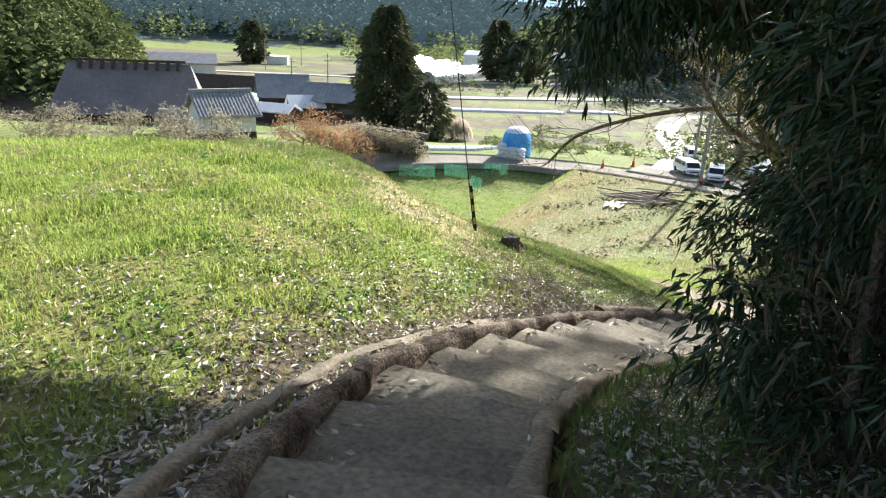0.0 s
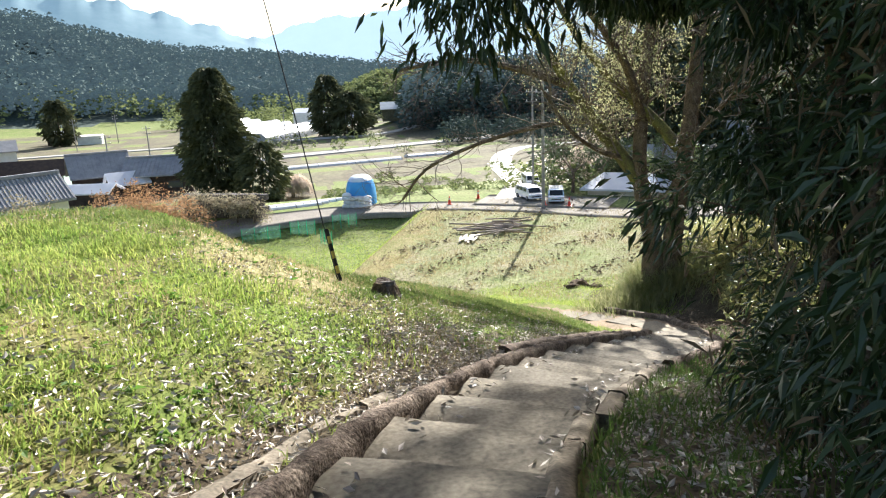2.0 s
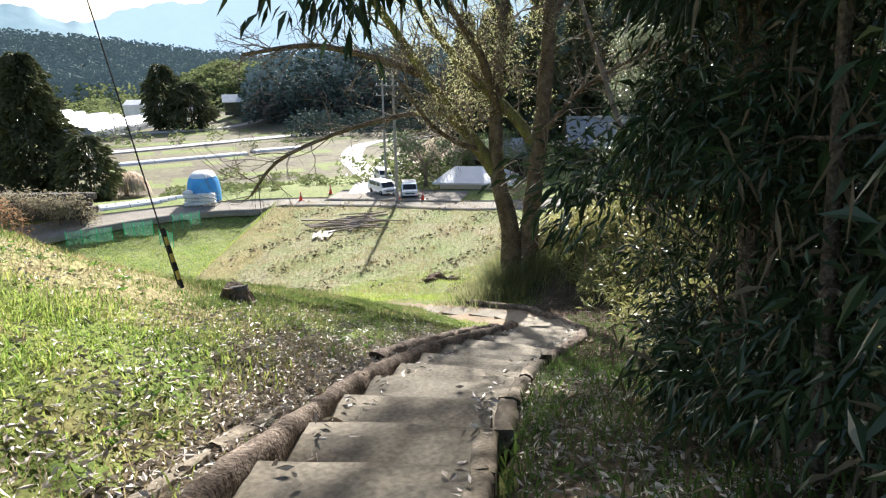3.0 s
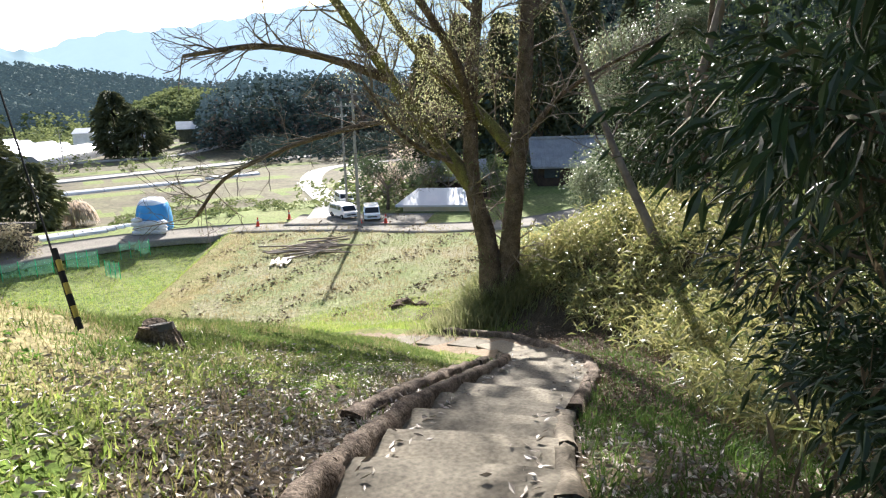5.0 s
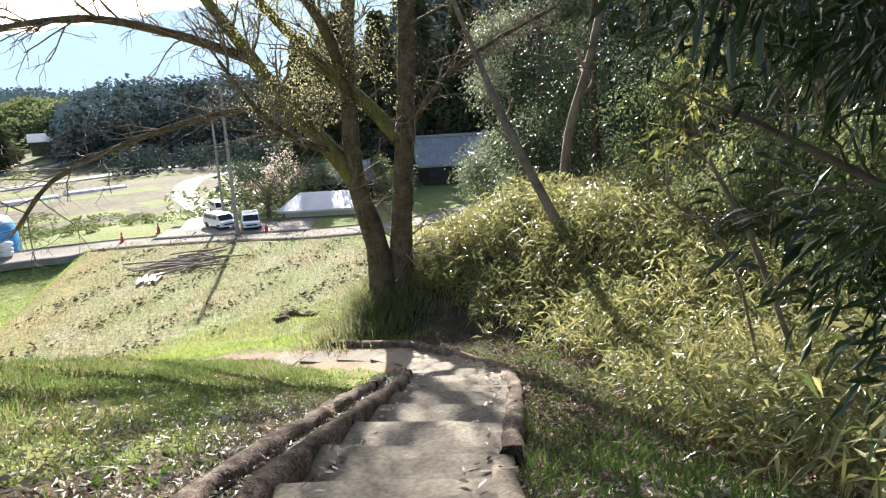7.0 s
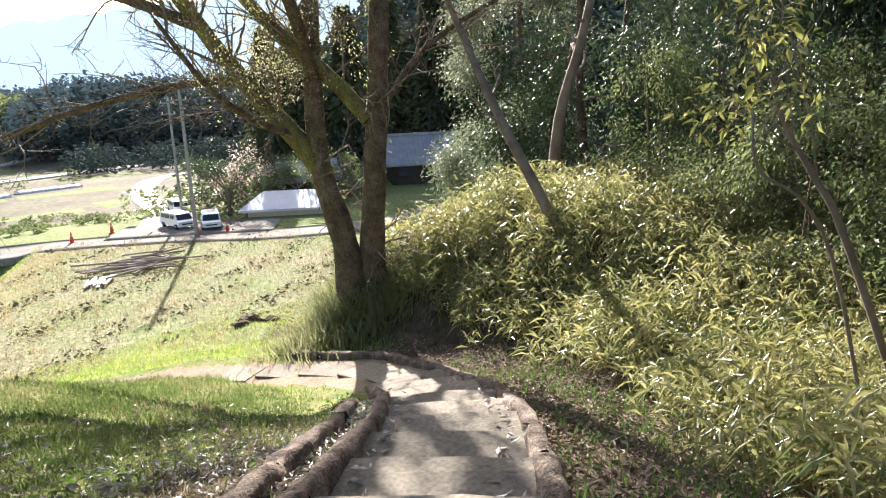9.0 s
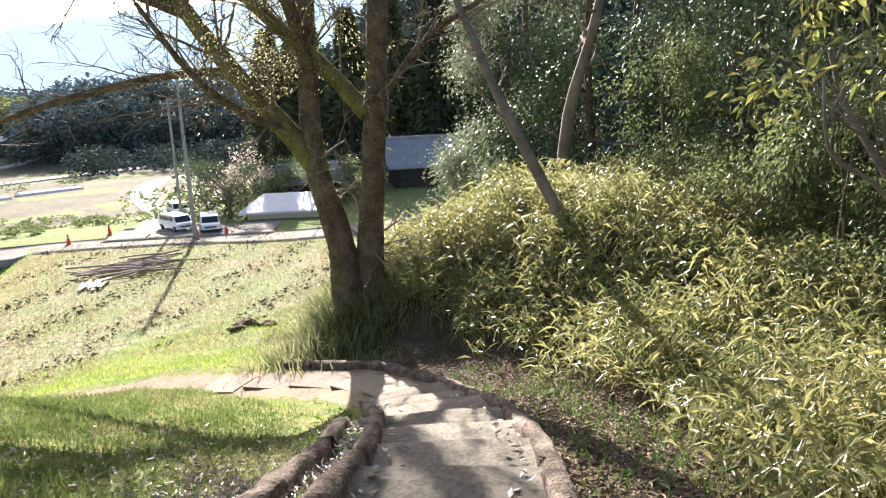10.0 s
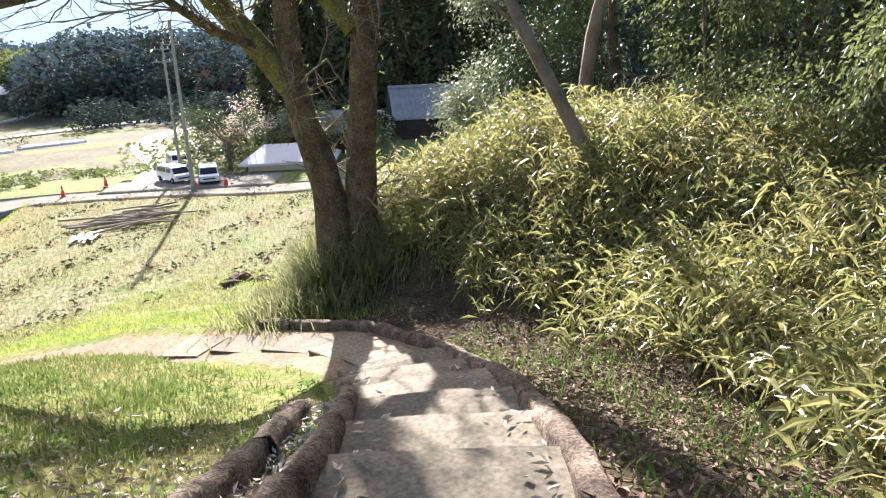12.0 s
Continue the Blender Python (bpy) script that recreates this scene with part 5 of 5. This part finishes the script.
house("far_shed", -58, 238, 5, 7, 4, 2.8, 3.2, M_WHITE, M_WHITE, "small white far shed", 0.2)
house("dark_house", 51, 64, -32, 7, 6, 2.8, 5.0, M_DARKWOOD, M_TILE, "dark timber farmhouse with a grey tiled roof", 0.8, 18, windows=((-2, 1.5, 1.8, 1.3), (1.6, 1.5, 1.8, 1.3)))
house("vinyl_shed", 31.0, 58.0, -38, 6.2, 4.6, 1.0, 1.9, M_PALEWOOD, M_VINYL, "low pale shed under a wide white sheet roof", 0.6, hip=1.6)
house("garden_shed", 36, 63, -20, 5, 4, 2.4, 3.8, M_DARKWOOD, M_TILE, "small shed with dark walls behind the trees", 0.4)
house("white_roof_hall", 42, 238, -8, 12, 8, 4, 6, M_PADDY, M_WHITE, "far hall with a bright white roof", 0.6)
house("packing_hall", 14, 252, -20, 14, 9, 6.2, 7.6, M_WHITE, M_VINYL, "long pale packing hall behind the vinyl greenhouses", 0.3)
house("far_house", 25, 262, -8, 8, 6, 3.6, 5.6, M_WHITE, M_TILE, "far pale house under the bamboo grove", 0.5)
house("hillside_house", -66, 172, 20, 16, 7, 4, 6, M_WHITE, M_TILE, "pale long house on the wooded slope", 0.5)


# ---- vinyl houses, sheets and nets ----
def tunnel(name, x, y, turn, w, length, high, label, material, hoops=6, group=""):
    ob = thing(name, x, y, at(x, y) - 0.05, turn, label, "greenhouse", group)
    ang = np.linspace(0, np.pi, 13)
    prof = np.stack([-np.cos(ang) * w / 2, np.sin(ang) ** 0.8 * high], -1)
    ys = np.linspace(-length / 2, length / 2, 9)
    V = np.array([(p[0], q, p[1]) for q in ys for p in prof])
    i = np.arange(8)[:, None] * 13 + np.arange(12)[None]
    F = np.stack([i, i + 1, i + 14, i + 13], -1).reshape(-1, 4)
    put("sheet", V, F, material, ob, smooth_faces=True)
    for q in (ys[0], ys[-1]):
        bm = bmesh.new()
        bm.faces.new([bm.verts.new((p[0], q, p[1])) for p in prof])
        part("end_sheet", bm, material, ob)
    for q in np.linspace(-length / 2, length / 2, hoops):
        V, F = tube([(p[0] * 1.01, q, p[1] * 1.01 + 0.01) for p in prof], 0.04, 5)
        put("hoop", V, F, M_POLE, ob)
    return ob


for q in range(6):
    tunnel("vinyl_house", 3.7 - q * 4.6 + 1.5 * (q % 2), 211 + q * 3.4, -24 - q, 5.0, 44 - 2 * q, 3.2 + 0.5 * q, "long white vinyl greenhouse", M_OLDVINYL, 9, "vinyl greenhouses")
for x, y, turn, w, length in ((9.5, 132, -80, 2.6, 28), (30, 138, -82, 2.6, 10)):
    tunnel("crop_tunnel", x, y, turn, w, length, 0.6, "low white plastic crop tunnel between paddies", M_VINYL, 6, "crop tunnels")
for q in range(4):
    tunnel("mulch_row", -0.2 + q * 0.7, 64.2 + q * 0.75, -78, 0.6, 7.5, 0.28, "low plastic-covered vegetable row", M_VINYL, 4, "plastic-covered rows")


def sheet_tent(x, y):
    ob = thing("tarp_shelter", x, y, at(x, y) - 0.02, -18, "domed shelter under a blue tarpaulin with a white top", "shelter")
    r = np.random.default_rng(3)
    for nm, a0, a1, m in (("white_top", 0.0, 0.48, M_VINYL), ("blue_skirt", 0.46, 1.0, M_TARP)):
        V, nu, nv = [], 10, 28
        for a in np.linspace(a0, a1, nu):
            for b in np.linspace(0, 2 * np.pi, nv, endpoint=False):
                rr = math.sin(a * math.pi / 2) ** 0.55
                fold = 1 + 0.035 * math.sin(b * 9) * a
                V.append((1.35 * rr * math.cos(b) * fold, 2.0 * rr * math.sin(b) * fold, 2.7 * math.cos(a * math.pi / 2) ** 0.6 + r.normal() * 0.015 - (0.02 if nm == "blue_skirt" else 0)))
        i = np.arange(nu - 1)[:, None] * nv + np.arange(nv)[None]
        k = np.arange(nu - 1)[:, None] * nv + (np.arange(nv)[None] + 1) % nv
        put(nm, np.array(V), np.stack([i, k, k + nv, i + nv], -1).reshape(-1, 4), m, ob, smooth_faces=True)
    for q in range(16):
        bm = bmesh.new()
        bmesh.ops.create_icosphere(bm, subdivisions=2, radius=0.34)
        for v in bm.verts:
            v.co = Vector((v.co.x * 1.3, v.co.y, v.co.z * 0.7)) * (1 + r.normal() * 0.05)
        o2 = part("white_sack", bm, M_VINYL, ob, smooth_faces=True)
        o2.location = (-0.9 + 0.45 * (q % 5) + r.normal() * 0.05, -2.05 - 0.1 * r.random(), 0.2 + 0.33 * (q // 5))
    return ob


sheet_tent(7.0, 63.5)


def net_pen(x, y, turn, w):
    ob = thing("net_fence", x, y, at(x, y), turn, "green garden netting strung on thin posts", "fence", "net fences")
    for q in np.linspace(-w / 2, w / 2, 4):
        V, F = tube([(q, 0, -0.2), (q, 0, 1.25)], 0.025, 6)
        put("post", V, F, M_NET, ob)
    V = []
    for q in np.linspace(-w / 2, w / 2, 13):
        for z in np.linspace(0.08, 1.15, 6):
            V.append((q, 0.03 * math.sin(q * 5 + z * 3), z))
    i = np.arange(12)[:, None] * 6 + np.arange(5)[None]
    put("net", np.array(V), np.stack([i, i + 1, i + 7, i + 6], -1).reshape(-1, 4), M_NETMESH, ob)
    return ob


for x, y, turn, w in ((-2.0, 56.6, 5, 3.0), (1.3, 57.0, -8, 2.0), (4.8, 57.6, 3, 2.0), (3.0, 54.6, -60, 1.6)):
    net_pen(x, y, turn, w)


# ---- stone walled block below the cedar ----
rst = np.random.default_rng(8)
blk = thing("stone_wall", -5.2, 62.6, at(-5.2, 62.6), -28, "dark stone retaining wall with bare shrubs", "wall")
for r in range(4):
    for c in range(9):
        bm = box(bmesh.new(), 0, 0, 0, 0.85, 0.9, 0.52, 0.08)
        o2 = part("stone", bm, M_STONE, blk)
        o2.matrix_basis = pose(-3.6 + c * 0.88 + 0.4 * (r % 2) + rst.normal() * 0.03, rst.normal() * 0.04, 0.2 + r * 0.52, rst.normal() * 3, rst.normal() * 3, rst.normal() * 3)


# ---- vans, cones, poles ----
def van(x, y, turn, label, paint):
    ob = thing("parked_van", x, y, at(x, y) + 0.09, turn, label, "van", "parked vans")
    ob.scale = (0.76, 0.74, 0.60)
    bm = bmesh.new()
    side = [(-2.1, 0.35), (-2.15, 0.9), (-1.95, 1.75), (-1.7, 1.9), (0.9, 1.92), (1.2, 1.8), (1.75, 1.1), (2.1, 0.95), (2.15, 0.4), (2.0, 0.3)]
    ring = []
    for yy, k in ((-0.86, 0.93), (-0.9, 1.0), (0.9, 1.0), (0.86, 0.93)):
        ring.append([bm.verts.new((px * (1 if k == 1 else 0.985), yy * (0.9 if pz > 1.2 else 1.0), pz)) for px, pz in side])
    n = len(side)
    for a, b in zip(ring[:-1], ring[1:]):
        for k in range(n):
            bm.faces.new([a[k], a[(k + 1) % n], b[(k + 1) % n], b[k]])
    bm.faces.new(ring[0][::-1])
    bm.faces.new(ring[-1])
    bmesh.ops.recalc_face_normals(bm, faces=bm.faces)
    body = part("body", bm, paint, ob)
    bm = bmesh.new()
    q = [bm.verts.new(p) for p in ((1.25, -0.72, 1.76), (1.25, 0.72, 1.76), (1.77, 0.78, 1.13), (1.77, -0.78, 1.13))]
    bm.faces.new(q)
    bmesh.ops.translate(bm, verts=bm.verts, vec=(0.03, 0, 0.02))
    bmesh.ops.extrude_face_region(bm, geom=bm.faces[:])
    part("windscreen", bm, M_GLASS, ob)
    for s_ in (-1, 1):
        for wx, ww in ((-1.35, 0.8), (-0.4, 0.85), (0.65, 0.8)):
            part("side_window", box(bmesh.new(), wx, s_ * 0.835, 1.45, ww, 0.05, 0.5, 0.02), M_GLASS, ob)
        for wx in (-1.35, 1.4):
            bm = bmesh.new()
            bmesh.ops.create_cone(bm, cap_ends=True, segments=20, radius1=0.32, radius2=0.32, depth=0.22, matrix=Matrix.Translation((wx, s_ * 0.82, 0.32)) @ Matrix.Rotation(math.pi / 2, 4, "X"))
            wh = part("wheel", bm, M_BLACK, ob)
            bm = bmesh.new()
            bmesh.ops.create_cone(bm, cap_ends=True, segments=16, radius1=0.19, radius2=0.17, depth=0.04, matrix=Matrix.Translation((wx, s_ * 0.94, 0.32)) @ Matrix.Rotation(math.pi / 2, 4, "X"))
            part("rim", bm, M_POLE, wh)
        part("headlight", box(bmesh.new(), 2.12, s_ * 0.66, 0.82, 0.08, 0.36, 0.18, 0.02), M_VINYL, ob)
    part("grille", box(bmesh.new(), 2.14, 0, 0.62, 0.06, 1.1, 0.16, 0.02), M_BLACK, ob)
    part("bumper", box(bmesh.new(), 2.13, 0, 0.40, 0.12, 1.7, 0.18, 0.04), paint, ob)
    part("rear_window", box(bmesh.new(), -2.06, 0, 1.45, 0.05, 1.3, 0.45, 0.02), M_GLASS, ob)
    return ob


van(21.6, 58.6, -86, "small white van parked beside the farm road", M_CAR)
van(23.3, 56.4, -112, "pale blue-white van parked facing the hill", M_CARBLUE)
van(24.6, 66.0, -100, "white light truck parked behind the vans", M_CAR)


def cone(x, y):
    ob = thing("traffic_cone", x, y, at(x, y) + 0.06, 0, "orange-red traffic cone at the road's edge", "cone", "traffic cones")
    ob.scale = (0.8, 0.8, 0.8)
    part("base", box(bmesh.new(), 0, 0, 0.02, 0.5, 0.5, 0.05, 0.01), M_RED, ob)
    V, F = tube([(0, 0, 0.03), (0, 0, 0.5), (0, 0, 0.95)], [0.19, 0.11, 0.035], 14)
    put("body", V, F, M_RED, ob, smooth_faces=True)
    V, F = tube([(0, 0, 0.52), (0, 0, 0.68)], [0.118, 0.085], 14)
    put("band", V, F, M_VINYL, ob)
    return ob


for x, y in ((14.3, 59.1), (17.5, 60.9), (21.6, 54.9), (23.3, 53.6)):
    cone(x, y)


def utility_pole(x, y, tall, label, arms=True, r=0.15, lean=0.0):
    ob = thing("utility_pole", x, y, at(x, y) - 0.1, 25, label, "pole", "utility poles")
    V, F = tube([(0, 0, -0.3), (lean * 0.5, 0, tall * 0.5), (lean, 0, tall)], [r, r * 0.85, r * 0.65], 10)
    put("pole", V, F, M_POLE, ob, smooth_faces=True)
    if arms:
        for z in (tall - 0.5, tall - 1.4):
            part("cross_arm", box(bmesh.new(), 0, 0.1, z, 1.6, 0.09, 0.09, 0.01), M_POLE, ob)
            for q in (-0.65, 0.0, 0.65):
                V, F = tube([(q, 0.1, z + 0.04), (q, 0.1, z + 0.22)], [0.05, 0.035], 6)
                put("insulator", V, F, M_WHITE, ob)
    return ob


utility_pole(21.1, 53.9, 11.0, "grey concrete utility pole beside the parked vans")
utility_pole(23.5, 62.4, 10.0, "grey utility pole behind the vans", r=0.13)
for x, y, tall in ((-20.8, 52, 6.2),):
    utility_pole(x, y, tall, "thin pale pole among orchard trees", False, 0.06)
for x, y in ((-26, 116.5), (-24, 140), (-18, 142), (-13, 170), (2, 200), (20, 205), (-55, 210), (-50, 238)):
    utility_pole(x, y, 9, "far thin utility pole among the paddies", True, 0.14)


# ---- things on the terrace field ----
rl = np.random.default_rng(19)
for q in range(30):
    L = rl.uniform(2.0, 4.4)
    a = rl.normal() * 24 - 20
    V, F = tube([(-L / 2, 0, 0), (0, 0.03, 0.02), (L / 2, 0, 0)], [0.06, 0.055, 0.045], 7, 0.04, rl)
    ob = put("wooden_pole", V, F, M_WOOD)
    x, y = 15.2 + rl.normal() * 1.0, 47.6 + rl.normal() * 1.3
    ob.matrix_basis = pose(x, y, at(x, y) + 0.07 + 0.010 * q, 0, rl.normal() * 2.5, a)
    tagged(ob, "weathered grey pole in a heap on the field", "pole", "heap of poles")
for q in range(9):
    bm = box(bmesh.new(), 0, 0, 0, 1.9, 0.14, 0.035, 0.006)
    ob = part("board", bm, M_PALEWOOD, None)
    x, y = 11.6 + 0.13 * q, 45.4 + rl.normal() * 0.15
    ob.matrix_basis = pose(x, y, at(x, y) + 0.09 + 0.012 * q, 0, rl.normal() * 3, 62 + rl.normal() * 14)
    tagged(ob, "bleached white board lying on the field", "board", "heap of boards")
for x, y, sc in ((14.3, 32.4, 0.7), (15.1, 32.1, 0.55), (13.7, 31.8, 0.45)):
    bm = bmesh.new()
    bmesh.ops.create_icosphere(bm, subdivisions=3, radius=0.55 * sc)
    for v in bm.verts:
        v.co = Vector((v.co.x * 1.3, v.co.y, v.co.z * 0.85)) * (1 + 0.35 * noise.noise(v.co * 5 + Vector((x, 0, 0))))
    ob = part("soil_clod", bm, M_SOIL, None)
    ob.location = (x, y, at(x, y) + 0.02)
    tagged(ob, "dark clod of turned soil at the field's edge", "soil", "clods of soil")

# ---- the cut stump and the guy wire's post on the mound's flank ----
bm = bmesh.new()
bmesh.ops.create_cone(bm, cap_ends=True, segments=18, radius1=0.22, radius2=0.15, depth=0.24)
bmesh.ops.subdivide_edges(bm, edges=bm.edges[:], cuts=1)
for v in bm.verts:
    v.co *= 1 + 0.5 * noise.noise(v.co * 6)
stump = thing("tree_stump", 1.30, 10.55, at(1.30, 10.55) + 0.07, 0, "low dark weathered tree stump in the grass", "stump")
part("stump_body", bm, M_BARK, stump)
V, F = tube([(0.02, 0, 0.06), (0.02, 0.01, 0.115)], [0.13, 0.10], 14, 0.08, rl)
put("cut_top", V, F, M_STONE, stump)

px_, py_ = 0.72, 10.6
guy = thing("guy_wire", px_, py_, at(px_, py_), 0, "taut guy wire with a black and yellow banded guard", "wire")
top_ = np.array([-1.0, 3.3, 6.0])
V, F = tube([(0, 0, -0.2), top_ * 0.5, top_], 0.009, 6)
put("wire", V, F, M_BLACK, guy)
gd = unit(top_)
for q in range(7):
    V, F = tube([gd * (0.02 + q * 0.105), gd * (0.02 + q * 0.105 + 0.10)], 0.024, 8)
    put("guard_band", V, F, M_BLACK if q % 2 == 0 else M_YELLOW, guy)

# shrubs in the gardens behind the vans, on the road's banks, and before the stone wall
rv = np.random.default_rng(71)
x, y = rv.uniform(24.5, 42, 46), rv.uniform(61, 80, 46)
keep = np.hypot(x - 24.6, y - 66) > 2.6
wood("garden_shrubs", x[keep], y[keep], 2.6, 1.5, 130, 0.42, M_SHRUB, 72, "clipped and loose green garden shrubs behind the vans", 0.1)
x, y = rv.uniform(27, 44, 14), rv.uniform(62, 76, 14)
wood("flowering_shrubs", x, y, 3.0, 1.6, 110, 0.36, M_BLOSSOM, 73, "pale flowering garden shrubs", 0.1)
x, y = rv.uniform(26, 44, 26), rv.uniform(63, 82, 26)
wood("dark_garden_shrubs", x, y, 3.6, 1.7, 130, 0.45, M_EVER2, 74, "dark evergreen garden shrubs", 0.2)
x, y = rv.uniform(4, 26, 26), rv.uniform(66, 110, 26)
wood("bank_tussocks", x, y, 0.7, 1.7, 110, 0.4, M_HILLTREE2, 75, "yellow-green tussocks on terrace banks", 0.0)
x, y = rv.uniform(-10, 40, 18), rv.uniform(145, 200, 18)
wood("paddy_bushes", x, y, 2.2, 1.8, 60, 0.6, M_HILLTREE2, 76, "low green bushes along paddy banks", 0.0)
for q, (x, y) in enumerate([(-7.6, 61.6), (-5.8, 60.8), (-4.0, 60.2), (-2.6, 59.8)]):
    bare_tree(x, y, 2.3, 1.4, 130 + q, "bare brown shrub growing before the stone wall", haze=M_BUSHBROWN, haze_n=700, name="bare_shrub", group="bare shrubs")
